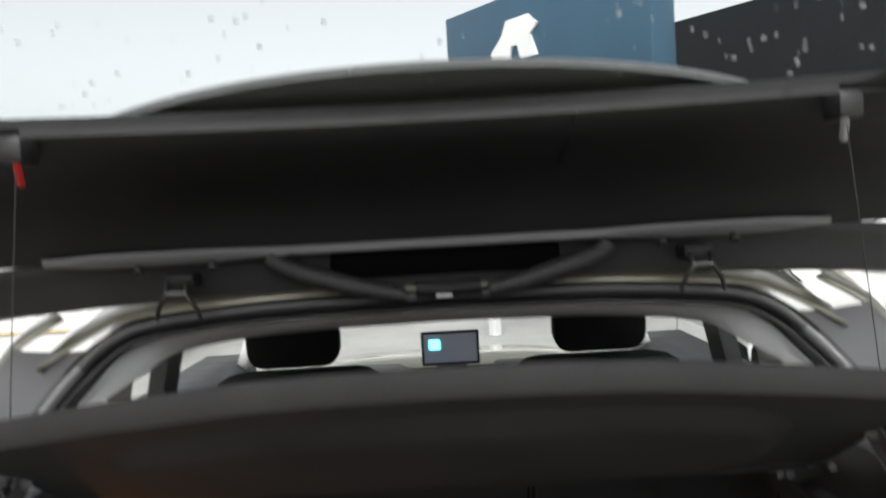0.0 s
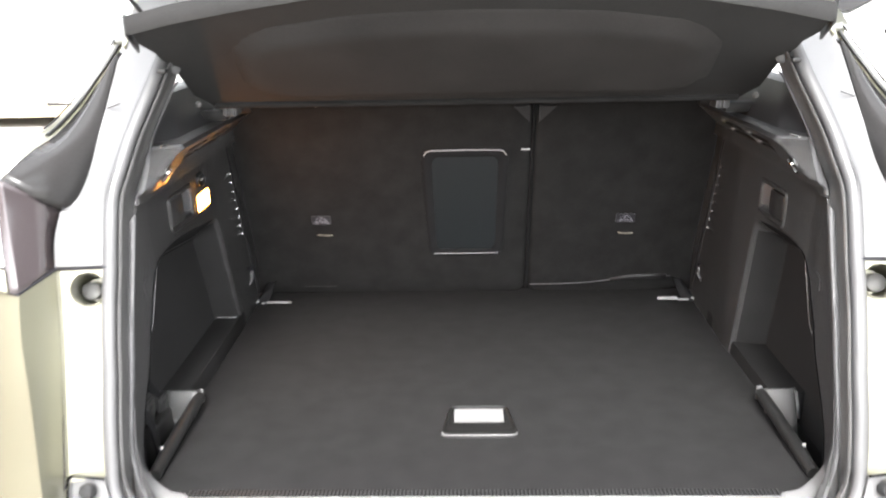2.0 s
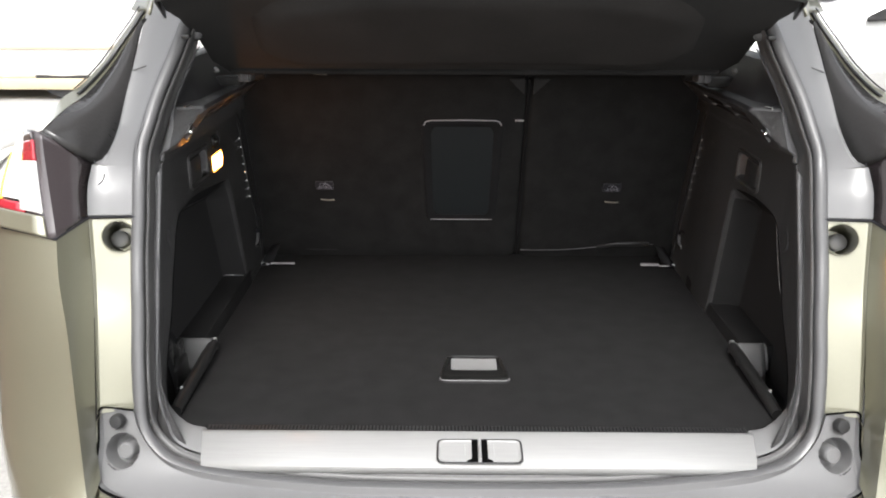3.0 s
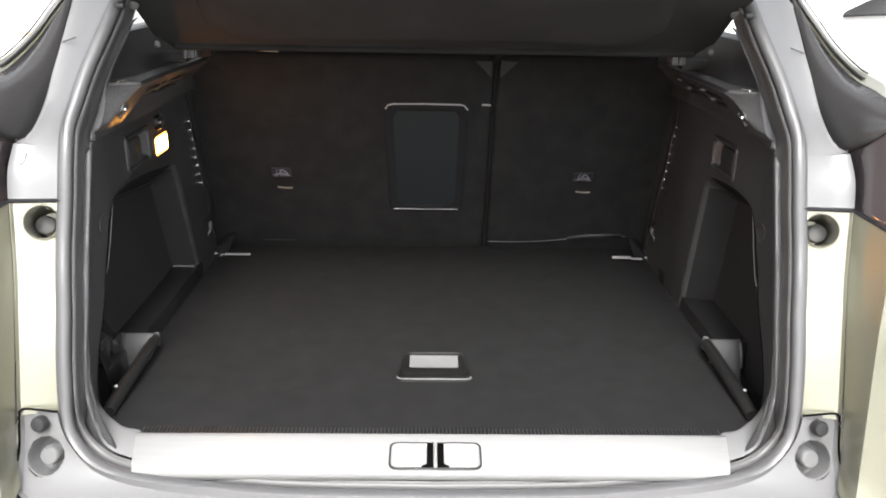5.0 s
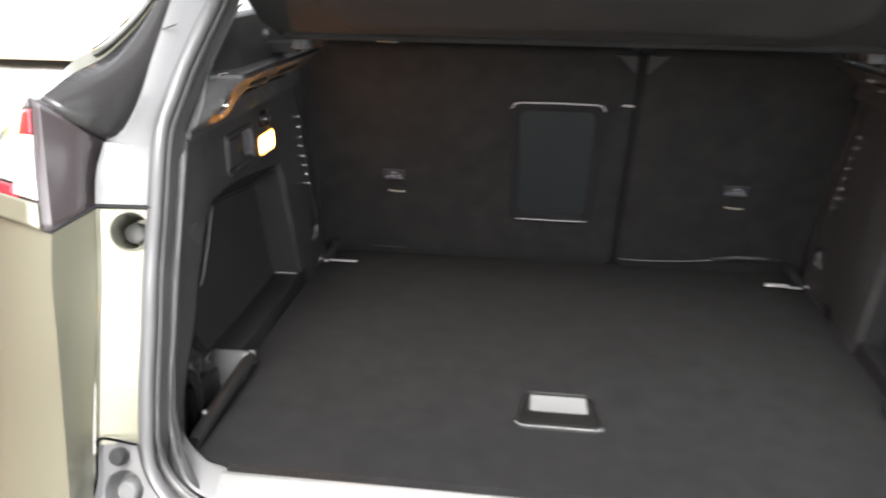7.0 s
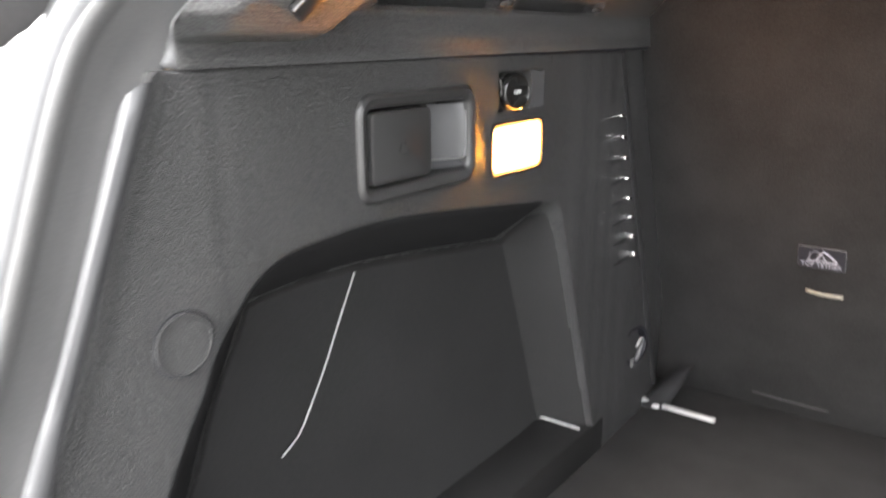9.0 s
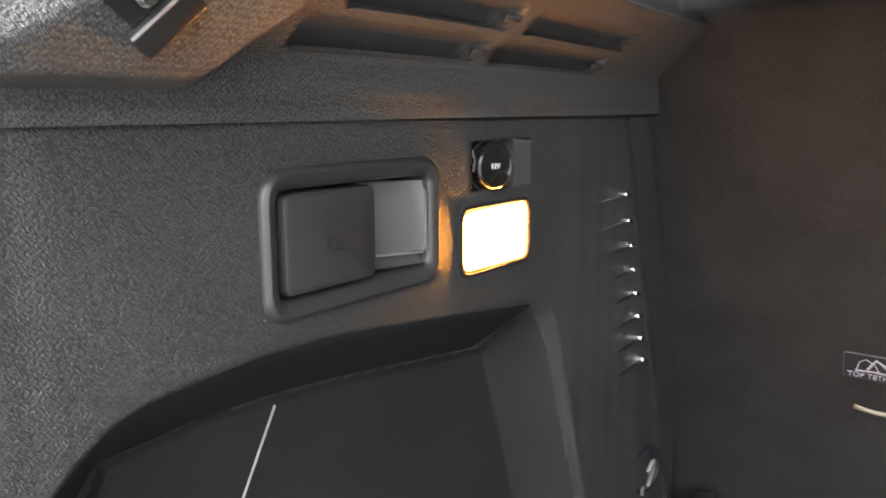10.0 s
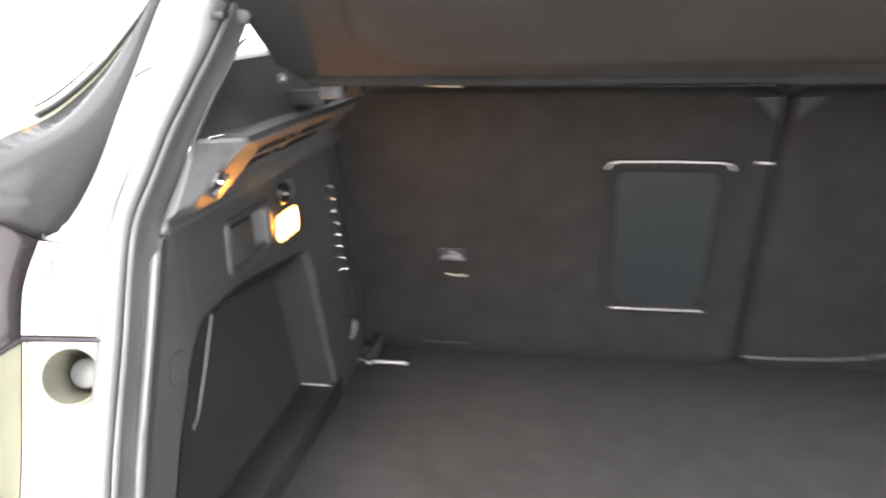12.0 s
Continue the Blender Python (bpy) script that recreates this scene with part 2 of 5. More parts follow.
def grid(bm, rows, closed=False):
    """Quads between rows of points of equal number."""
    vs = [[bm.verts.new(tuple(q)) for q in r] for r in rows]
    k = len(vs[0])
    for a, b in zip(vs, vs[1:]):
        for i in range(k if closed else k - 1):
            j = (i + 1) % k
            bm.faces.new((a[i], a[j], b[j], b[i]))
    return vs


def loft(rows, closed=False):
    bm = bmesh.new()
    grid(bm, rows, closed)
    return bm


def between(A, B, profile, flip=1):
    """Rows of points across the band from curve A to curve B: profile gives (share of the way, height)."""
    A, B = np.array(A), np.array(B)
    tangent = np.gradient(A, axis=0)
    n = np.cross(tangent, B - A)
    n = flip * n / np.linalg.norm(n, axis=1, keepdims=True)
    return [A + (B - A) * t + n * h for t, h in profile]


def box(bm, lo, hi, bevel=0.0, seg=2):
    r = bmesh.ops.create_cube(bm, size=1.0)
    for v in r["verts"]:
        v.co = [(a + b) / 2 + c * (b - a) for a, b, c in zip(lo, hi, v.co)]
    if bevel:
        es = {e for v in r["verts"] for e in v.link_edges}
        bmesh.ops.bevel(bm, geom=list(es), offset=bevel, segments=seg, affect="EDGES", profile=0.5)
    return bm


def boxed(lo, hi, bevel=0.0, seg=2):
    return box(bmesh.new(), lo, hi, bevel, seg)


def tube(bm, pts, r, sides=8, cap=True):
    pts = [Vector(p) for p in pts]
    rows, side = [], None
    for i, p in enumerate(pts):
        d = (pts[min(i + 1, len(pts) - 1)] - pts[max(i - 1, 0)]).normalized()
        ref = side if side is not None else (Vector((0, 0, 1)) if abs(d.z) < 0.9 else Vector((1, 0, 0)))
        u = (ref - d * ref.dot(d)).normalized()
        side = u
        w = d.cross(u)
        rad = r[i] if hasattr(r, "__len__") else r
        rows.append([p + (u * math.cos(a) + w * math.sin(a)) * rad for a in np.linspace(0, 2 * math.pi, sides, endpoint=False)])
    vs = grid(bm, rows, True)
    if cap:
        bm.faces.new(vs[0][::-1])
        bm.faces.new(vs[-1])
    return bm


def lathe(bm, centre, axis, outline, sides=28):
    """Turned shape: outline gives (distance along the axis, radius)."""
    d = Vector(axis).normalized()
    u = d.orthogonal().normalized()
    w = d.cross(u)
    c = Vector(centre)
    rows = [[c + d * h + (u * math.cos(a) + w * math.sin(a)) * max(r, 1e-5) for a in np.linspace(0, 2 * math.pi, sides, endpoint=False)] for h, r in outline]
    grid(bm, rows, True)
    bmesh.ops.remove_doubles(bm, verts=bm.verts, dist=2e-5)
    return bm


def rrect(w, h, r, n=5):
    """Outline of a rounded rectangle about the origin."""
    out = []
    for cx, cy, a0 in ((w / 2 - r, h / 2 - r, 0), (-w / 2 + r, h / 2 - r, 90), (-w / 2 + r, -h / 2 + r, 180), (w / 2 - r, -h / 2 + r, 270)):
        for a in np.linspace(a0, a0 + 90, n):
            out.append((cx + r * math.cos(radians(a)), cy + r * math.sin(radians(a))))
    return out


def plaque(bm, frame_m, levels, close=True, close_first=False):
    """Stacked outlines: levels gives (outline, height), in the plane of the matrix frame_m, whose z is the plaque's outward side."""
    rows = [[frame_m @ Vector((x, y, h)) for x, y in o] for o, h in levels]
    vs = grid(bm, rows, True)
    if close:
        bm.faces.new(vs[-1])
    if close_first:
        bm.faces.new(vs[0][::-1])
    return bm


def axes(origin, x, y):
    """Matrix with the given origin and in-plane directions."""
    x, y = Vector(x).normalized(), Vector(y).normalized()
    z = x.cross(y)
    m = Matrix((x, y, z)).transposed().to_4x4()
    m.translation = origin
    return m


def letters(words, size, m, material, parent, name="lettering", extrude=0.0003):
    cu = bpy.data.curves.new(name, "FONT")
    cu.body, cu.size, cu.extrude, cu.align_x, cu.align_y = words, size, extrude, "CENTER", "CENTER"
    cu.resolution_u = 3
    tmp = bpy.data.objects.new("tmp", cu)
    scene.collection.objects.link(tmp)
    bpy.context.view_layer.update()
    me = bpy.data.meshes.new_from_object(tmp.evaluated_get(bpy.context.evaluated_depsgraph_get()))
    bpy.data.objects.remove(tmp)
    bm = bmesh.new()
    bm.from_mesh(me)
    bpy.data.meshes.remove(me)
    bm.transform(m)
    return part(name, bm, material, parent, smooth=False, recalc=False)


def smoothstep(a, b, v):
    t = np.clip((v - a) / (b - a), 0, 1)
    return t * t * (3 - 2 * t)


# ---- the ground and what stands round the car ----
FLOOR = 0.70
bm = bmesh.new()
bmesh.ops.create_grid(bm, x_segments=40, y_segments=40, size=150)
ground = tagged(part("ground", bm, ASPHALT), "pale worn concrete of the car park", "ground", kind="structure")

# plain wall out of view, added to shade the paint and tint its reflections
wall_bm = bmesh.new()
bmesh.ops.create_cube(wall_bm, size=1.0, matrix=Matrix.Translation((-2.1, -3.0, .8)) @ Matrix.Diagonal((0.25, 8.6, 1.6, 1.0)))
tagged(part("reflected_wall", wall_bm, TANWALL, smooth=False), "tan wall out of view, added to tint and shade the car paint", "wall", kind="structure")

# ---- the car: opening of the boot ----
car = thing("car", "khaki metallic family car with its tailgate open", "car", (0, 2.0, 0))

OUT_HALF = [(0, .1975, .671), (.2, .2005, .6725), (.335, .2105, .678), (.401, .2165, .6835), (.436, .2230, .6885), (.463, .230, .6957), (.487, .2405, .7085), (.508, .2525, .731), (.5195, .264, .756), (.525, .276, .784), (.528, .296, .837), (.529, .318, .891), (.531, .336, .936), (.534, .360, .984), (.533, .379, 1.033), (.533, .405, 1.100), (.534, .427, 1.135), (.528, .453, 1.168), (.521, .480, 1.203), (.510, .509, 1.240), (.500, .535, 1.272), (.489, .572, 1.316), (.478, .596, 1.345), (.465, .616, 1.368), (.453, .632, 1.387), (.439, .648, 1.405), (.421, .663, 1.424), (.398, .677, 1.439), (.370, .687, 1.448), (.31, .695, 1.4555), (.2, .702, 1.462), (0, .705, 1.465)]
A = spline(OUT_HALF, 150)
RIM_OUT = np.vstack([A, mirror(A)[::-1][1:-1]])


def rim_frame(P, closed):
    """Directions across the rim of the opening: towards its middle, and into the car."""
    if closed:
        T = np.roll(P, -1, 0) - np.roll(P, 1, 0)
    else:
        T = np.gradient(P, axis=0)
    T /= np.linalg.norm(T, axis=1, keepdims=True)
    D = np.array([0, 1.0, 0]) - T * T[:, 1:2]
    D /= np.linalg.norm(D, axis=1, keepdims=True)
    I = np.cross(T, D)
    I *= np.sign(np.sum(I * (np.array([0, .4, 1.07]) - P), axis=1, keepdims=True))
    return I, D


def ring(profile, sill):
    """A closed band round the opening: profile gives (metres inwards, metres deep) along the sides and the top, sill the same along the bottom."""
    I, D = rim_frame(RIM_OUT, True)
    k = smoothstep(.695, .79, RIM_OUT[:, 2])[:, None]
    return loft([RIM_OUT + I * (a * k + c * (1 - k)) + D * (b * k + d * (1 - k)) for (a, b), (c, d) in zip(profile, sill)], True)


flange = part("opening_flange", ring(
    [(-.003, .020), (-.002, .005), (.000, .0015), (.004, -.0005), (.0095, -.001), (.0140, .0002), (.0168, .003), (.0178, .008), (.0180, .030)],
    [(-.010, .006), (-.004, .0005), (.000, .000), (.0035, .0035), (.0055, .009), (.0055, .0145), (.0035, .0185), (-.001, .0200), (-.014, .0205)]), FLANGEGREY, car, "satin grey rim of the boot opening, tailgate shade painted on its top")
# top of the rim in black: the tailgate's shade put into the colour
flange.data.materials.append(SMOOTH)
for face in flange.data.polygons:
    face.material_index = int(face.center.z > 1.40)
seal = part("rubber_seal", ring(
    [(.0182, .030), (.0200, .030), (.0203, .012), (.0208, .0070), (.0218, .0042), (.0232, .0032), (.0246, .0042), (.0255, .0068), (.0255, .0100), (.0243, .0125), (.0234, .0150), (.0238, .0220), (.0232, .0240), (.0234, .0350), (.026, .043)],
    [(-.014, .0205), (-.010, .0225), (.002, .0230), (.0055, .0245), (.0075, .0265), (.0078, .0285), (.0066, .0300), (.0052, .0306), (.0058, .0314), (.0068, .0325), (.0062, .0338), (.004, .0345), (.001, .035), (-.004, .036), (-.012, .037)]), RUBBER, car, "black rubber seal round the boot opening")
IA, DA = rim_frame(A, False)
B = A + IA * .0280 + DA * .039


def bowl(bm, centre, radius, deep, lean):
    """Cut a round hole into a panel made of fine rows and give back the bowl that fills it."""
    c, ax = Vector(centre), Vector(lean).normalized()
    gone = []
    for f in bm.faces:
        d = f.calc_center_median() - c
        if (d - ax * d.dot(ax)).length < radius * 1.0 and abs(d.dot(ax)) < .03:
            gone.append(f)
    bmesh.ops.delete(bm, geom=gone, context="FACES")
    return lathe(bmesh.new(), centre, lean, [(-.004, radius * 1.10), (.0012, radius * 1.09), (.0020, radius * 1.05), (.0012, radius * 1.01), (-.002, radius * .99), (-deep * .5, radius * .95), (-deep * .92, radius * .90), (-deep, radius * .80), (-deep, 0)], 40)


# pillar covers beside the opening, painted flanks below them
for s in (1, -1):
    side = np.array([s, 1, 1])
    n = 40
    rim = spline([(.526, .411, 1.106), (.527, .430, 1.137), (.522, .457, 1.168), (.515, .484, 1.201), (.504, .513, 1.238), (.494, .539, 1.270), (.483, .576, 1.315), (.472, .600, 1.344), (.459, .620, 1.366), (.447, .636, 1.385), (.415, .667, 1.422)], n) * side
    edge = spline([(.599, .424, 1.108), (.588, .429, 1.112), (.580, .445, 1.127), (.575, .472, 1.152), (.572, .511, 1.190), (.569, .545, 1.227), (.567, .583, 1.268), (.564, .623, 1.312), (.552, .66, 1.37), (.53, .70, 1.42)], n) * side
    inner = spline([(.526, .384, 1.038), (.525, .397, 1.072), (.524, .411, 1.106)], 12) * side
    outer = spline([(.598, .379, 1.038), (.599, .394, 1.076), (.599, .422, 1.107)], 12) * side
    bm = loft(between(rim, edge, [(0, -.004), (.06, .002), (.3, .005), (.6, .004), (.92, .001), (1, -.004)], s))
    grid(bm, between(inner, outer, [(0, -.004), (.06, .002), (.3, .003), (.6, .003), (.92, .001), (1, -.004)], s))
    part("pillar_cover", bm, COVERGREY, car, "satin grey plastic cover of the rear pillar")
    part("cover_joint", tube(bmesh.new(), [tuple(rim[17] * .4 + edge[17] * .6 + np.array([0, -.006, .004])), tuple(edge[17] + np.array([0, -.002, .002]))], .0011, 6), RUBBER, car, "joint of the pillar cover")
    part("cover_joint", tube(bmesh.new(), [tuple(inner[0] + np.array([0, -.003, -.002])), tuple(outer[0] + np.array([0, -.003, -.002]))], .0016, 6), BLACKINK, car, "dark joint above the painted strip")
    # painted strip with its round buffer
    a = spline([(.517, .278, .758), (.522, .301, .837), (.524, .341, .936), (.527, .383, 1.033)], 30) * side
    b = spline([(.576, .261, .760), (.581, .306, .879), (.588, .338, .941), (.598, .376, 1.033)], 30) * side
    a, b = spline(a, 240), spline(b, 240)
    rows = between(a, b, [(t, .005 * float(smoothstep(0, .12, t) * smoothstep(1, .94, t))) for t in np.linspace(0, 1, 64)], s)
    strip = loft(rows)
    dish = bowl(strip, (s * .5520, .368, 1.0080), .0225, .075, (-s * .25, -.90, .37))
    strip = part("flank_strip", strip, PAINT, car, "khaki painted flank of the opening")
    part("buffer_seat", dish, PAINT, strip, "round sunk seat of the buffer")
    b = spline([(.562, .214, .680), (.577, .247, .706), (.577, .262, .768), (.581, .306, .879), (.588, .338, .941), (.598, .376, 1.033)], 40) * side
    c = spline([(.560, .160, .655), (.571, .185, .70), (.578, .205, .760), (.592, .247, .893), (.610, .283, .965), (.618, .312, 1.026)], 40) * side
    part("flank_return", loft([b + np.array([s * .0005, -.001, 0]), (b + c) / 2, c]), PAINT, car)
    # quarter panel round the corner of the car
    d = spline([(.655, .130, .62), (.685, .170, .68), (.702, .205, .74), (.72, .245, .83), (.735, .29, .93), (.745, .335, 1.03)], 40) * side
    e = spline([(.80, .25, .60), (.83, .30, .68), (.85, .36, .75), (.86, .40, .83), (.87, .44, .93), (.875, .48, 1.03)], 40) * side
    f = spline([(.89, .70, .58), (.90, .75, .70), (.905, .8, .83), (.905, .82, .93), (.90, .85, 1.03)], 40) * side
    g = spline([(.90, 2.6, .58), (.91, 2.6, .70), (.915, 2.6, .83), (.915, 2.6, .93), (.90, 2.6, 1.03)], 40) * side
    q = [c * (1 - u) ** 3 + 3 * u * (1 - u) ** 2 * d + 3 * u * u * (1 - u) * e + u ** 3 * f for u in np.linspace(0, 1, 16)] + [g]
    part("quarter_panel", loft(q), PAINT, car, "khaki painted quarter panel")
    # tail lamp
    lamp = part("tail_lamp", loft([spline(p, 16) * side for p in (
        [(.599, .378, 1.036), (.600, .400, 1.074), (.600, .425, 1.109)],
        [(.6085, .345, 1.030), (.615, .3685, 1.083), (.6200, .391, 1.140)],
        [(.618, .312, 1.024), (.630, .338, 1.090), (.640, .362, 1.168)],
        [(.626, .309, 1.024), (.640, .338, 1.092), (.650, .364, 1.172)],
        [(.655, .322, 1.030), (.667, .352, 1.095), (.672, .385, 1.170)],
        [(.712, .343, 1.032), (.712, .375, 1.090), (.700, .415, 1.152)])]), SMOKED, car, "smoked tail lamp with red and clear lenses", thick=.002)
    L0 = spline([(.628, .310, 1.026), (.642, .338, 1.092), (.652, .365, 1.170)], 41)
    L1 = spline([(.708, .340, 1.032), (.710, .374, 1.090), (.700, .414, 1.152)], 41)
    L2 = spline([(.765, .372, 1.034), (.755, .405, 1.085), (.722, .455, 1.142)], 41)
    for name, lens, u0, u1, v0, v1, words in (("lens_red", REDLENS, 0, .55, 29, 37, "dark red lens"), ("lens_smoked", SMOKED, 0, .55, 37, 40, "smoked lens top"), ("lens_clear", CLEARLENS, .55, 1.9, 13, 40, "clear lens"), ("lens_clear", CLEARLENS, 0, .55, 9, 29, "clear lens"), ("lens_red", REDLENS, .45, 1.9, 8, 12, "red lens strip"), ("lamp_surround", PAINT, 0, 1.9, 0, 8, "khaki panel edge below the lamp")):
        rows = []
        for u in np.linspace(u0, u1, 7):
            rows.append(L0[v0:v1 + 1] * (1 - u) + L1[v0:v1 + 1] * u if u <= 1 else L1[v0:v1 + 1] * (2 - u) + L2[v0:v1 + 1] * (u - 1))
        lift = .0034 if name == "lamp_surround" else .003
        part(name, loft([(r + np.array([.001, -lift, .001])) * side for r in rows]), lens, lamp, words, thick=.004)
    part("amber_strip", tube(bmesh.new(), [tuple((L1[v] * .9 + L2[v] * .1 + np.array([.001, -.006, .001])) * side) for v in range(12, 36, 3)], .0026, 8), AMBER, lamp, "amber strip")
    part("lamp_joint", tube(bmesh.new(), [tuple(np.array(p) * side) for p in ((.601, .424, 1.112), (.620, .392, 1.142), (.641, .360, 1.171))], .0013, 6), SATIN, lamp, "pale joint line")
    # shoulder above the lamp and dark quarter glass
    w0 = spline([(.601, .426, 1.110), (.590, .432, 1.114), (.582, .448, 1.129), (.577, .475, 1.154), (.574, .514, 1.192), (.571, .548, 1.229), (.569, .586, 1.270), (.566, .626, 1.314)], 24) * side
    w1 = spline([(.640, .364, 1.170), (.634, .43, 1.19), (.634, .51, 1.202), (.618, .565, 1.232), (.598, .598, 1.268), (.580, .615, 1.295), (.564, .626, 1.320)], 24) * side
    part("quarter_glass", loft(between(w0, w1, [(0, -.004), (.5, -.008), (1, 0)], s)), TINTED, car, "dark gloss quarter window", thick=.003)
    rise = smoothstep(0, 6, np.arange(24))
    w3 = w1 + np.stack([s * (.015 + .005 * rise), .020 + .010 * rise, -.003 + .015 * rise], 1)
    w4 = spline([(.70, .42, 1.145), (.70, .56, 1.15), (.695, .66, 1.15), (.69, .74, 1.155), (.68, .82, 1.16)], 24) * side
    w5 = spline([(.745, .345, 1.04), (.875, .50, 1.04), (.90, .90, 1.05), (.87, 1.4, 1.10), (.84, 1.7, 1.12)], 24) * side
    part("shoulder_panel", loft([w1 + np.array([0, .002, .002]), w3, w4, w4 * .5 + w5 * .5 + np.array([s * .02, 0, .01]), w5]), PAINT, car, "khaki painted shoulder and rear pillar")
    part("glass_joint", tube(bmesh.new(), [tuple(np.array(p) * side) for p in ((.596, .420, 1.110), (.596, .430, 1.133), (.595, .441, 1.154))], [.0012, .002, .0006], 6), BLACKINK, car, "dark joint of the quarter window")
    part("lamp_gap", tube(bmesh.new(), [tuple(np.array(p) * side) for p in ((.5985, .378, 1.0345), (.609, .343, 1.0285), (.6185, .310, 1.0225), (.655, .321, 1.0275), (.712, .342, 1.0305))], .0022, 6), BLACKINK, car, "dark gap below the lamp")
    part("window_strip", tube(bmesh.new(), [tuple(p) for p in w1[9:] + np.array([s * .008, .008, .006])], .0030, 8), SMOOTH, car, "black strip along the quarter window")
    part("window_strip", tube(bmesh.new(), [tuple(p) for p in w1[9:] + np.array([s * .020, .022, .013])], .0014, 6), SMOOTH, car, "thin black line along the roof pillar")
    part("roof_pillar", loft([spline([(.558, .622, 1.320), (.548, .662, 1.37), (.528, .70, 1.42), (.475, .715, 1.455)], 14) * side, spline([(.566, .632, 1.322), (.562, .68, 1.375), (.545, .72, 1.425), (.50, .745, 1.458)], 14) * side, spline([(.600, .655, 1.327), (.585, .72, 1.38), (.565, .80, 1.44), (.53, .90, 1.49)], 14) * side]), PAINT, car, thick=.004)
    # round rubber buffer in a dished seat
    part("buffer", lathe(bmesh.new(), (s * .5725, .4200, .9850), (-s * .25, -.90, .37), [(-.034, .0138), (.008, .0138), (.012, .0130), (.014, .0105), (.0142, 0)], 24), SATIN, car, "grey rubber buffer")

# thin dark scratch on the pillar cover
part("scratch", tube(bmesh.new(), spline([(-0.573, 0.398, 1.099), (-0.575, 0.398, 1.092), (-0.579, 0.398, 1.086), (-0.585, 0.398, 1.082)], 12), .0009, 6), BLACKINK, car, "thin dark scratch")

# bumper top with the two corner plates
low = np.array([p for p in A if p[2] < .768 and p[1] < .28])
for s in (1, -1):
    side = np.array([s, 1, 1])
    a = low * side
    outer = spline([(0, .14, .665), (.3, .15, .668), (.48, .172, .668), (.558, .204, .670), (.574, .226, .680), (.577, .250, .701), (.577, .262, .735), (.5755, .267, .758), (.570, .269, .768)], len(low)) * side
    far = spline([(0, .06, .60), (.4, .075, .605), (.55, .105, .61), (.60, .115, .614), (.63, .122, .617), (.645, .126, .619), (.655, .130, .62)], len(low)) * side
    a, outer_fine = spline(a, 300), spline(outer, 300)
    rows = between(a, outer_fine, [(t, -.006 + .012 * float(smoothstep(-.03, .06, t)) - .008 * float(smoothstep(.94, 1, t))) for t in np.linspace(-.02, 1, 56)], s)
    cover = loft(rows)
    dish = bowl(cover, (s * .541, .2535, .7015), .0275, .028, (s * .1, -.90, .42))
    cover = part("sill_cover", cover, SATIN, car, "grey plastic cover below the boot opening")
    part("buffer_seat", dish, SATIN, cover, "round sunk seat of the buffer")
    brink = spline([tuple(a[-1] + np.array([0, -.004, .002]))] + [tuple(outer_fine[k] + np.array([-s * d, -.0035, d])) for k, d in ((299, .001), (292, .001), (275, 0), (250, 0), (225, 0), (205, 0))], 40)
    part("plate_joint", tube(bmesh.new(), brink, .0017, 6), SLOT, car, "dark joint round the corner plate")
    down = far + np.array([0, .03, -.35])
    part("bumper", loft([outer + np.array([0, -.002, -.006]), (outer + far) / 2, far, far + np.array([0, -.01, -.12]), down]), PAINT, car, "khaki painted bumper")
    # buffers on the corner plate
    for name, c, r in (("buffer", (s * .5345, .264, .6985), .0135), ("plug", (s * .5465, .262, .7490), .0115)):
        ax = (s * .1, -.95, .3)
        if name == "buffer":
            part("buffer", lathe(bmesh.new(), (c[0], c[1] + .002, c[2]), ax, [(-.018, r), (.014, r), (.0175, r * .93), (.019, r * .8), (.019, 0)], 24), SATIN, car, "grey rubber buffer")
        else:
            part("plug", lathe(bmesh.new(), (c[0], c[1] - .002, c[2]), ax, [(-.004, r), (.003, r), (.007, r * .8), (.008, 0)], 20), PLASTIC, car, "round black plug")

# sill plate with the lock plate in it
sill = part("sill_plate", loft([[(x, y, z) for x, z0 in ((-w, 0), (-w * .5, .001), (0, .001), (w * .5, .001), (w, 0))] for w, y, z in ((.436, .308, .696), (.435, .304, .7045), (.432, .294, .7065), (.420, .242, .697), (.417, .2325, .690), (.417, .231, .680))]), STEEL, car, "brushed steel sill plate", thick=.003)
sel = (A[:, 0] > .405) & (A[:, 2] < 1.105) & (A[:, 1] < .45)
LA, LI, LD = A[sel], IA[sel], DA[sel]
inner = spline([(.430, .3105, .7035), (.454, .3165, .7040), (.472, .3270, .7080), (.486, .3330, .7180), (.494, .3300, .7390), (.4985, .3270, .7700), (.4995, .3330, .8210), (.4990, .3555, .8780), (.4995, .3740, .9250), (.5000, .3930, .9750), (.4995, .4300, 1.0650), (.4995, .4450, 1.1000)], len(LA))
outer = LA + LI * .0235 + LD * .033
low = (1 - smoothstep(.70, .735, LA[:, 2]))[:, None]
outer = outer - LI * .016 * low + LD * .004 * low
for s in (1, -1):
    side = np.array([s, 1, 1])
    rows = [outer - LI * .002 + LD * .012, outer + LD * .003, outer]
    for t, h in ((.12, .0022), (.30, .0040), (.52, .0048), (.74, .0042), (.92, .0018)):
        rows.append(outer * (1 - t) + inner * t - LD * h + LI * h * .4)
    rows += [inner, inner + np.array([.004, .006, -.001]), inner + np.array([.012, .010, -.002])]
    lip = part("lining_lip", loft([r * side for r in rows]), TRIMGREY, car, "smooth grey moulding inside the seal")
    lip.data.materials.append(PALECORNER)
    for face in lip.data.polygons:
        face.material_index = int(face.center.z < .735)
LOCKM = axes((.003, .2570, .7010), (1, 0, 0), (0, .984, .178))
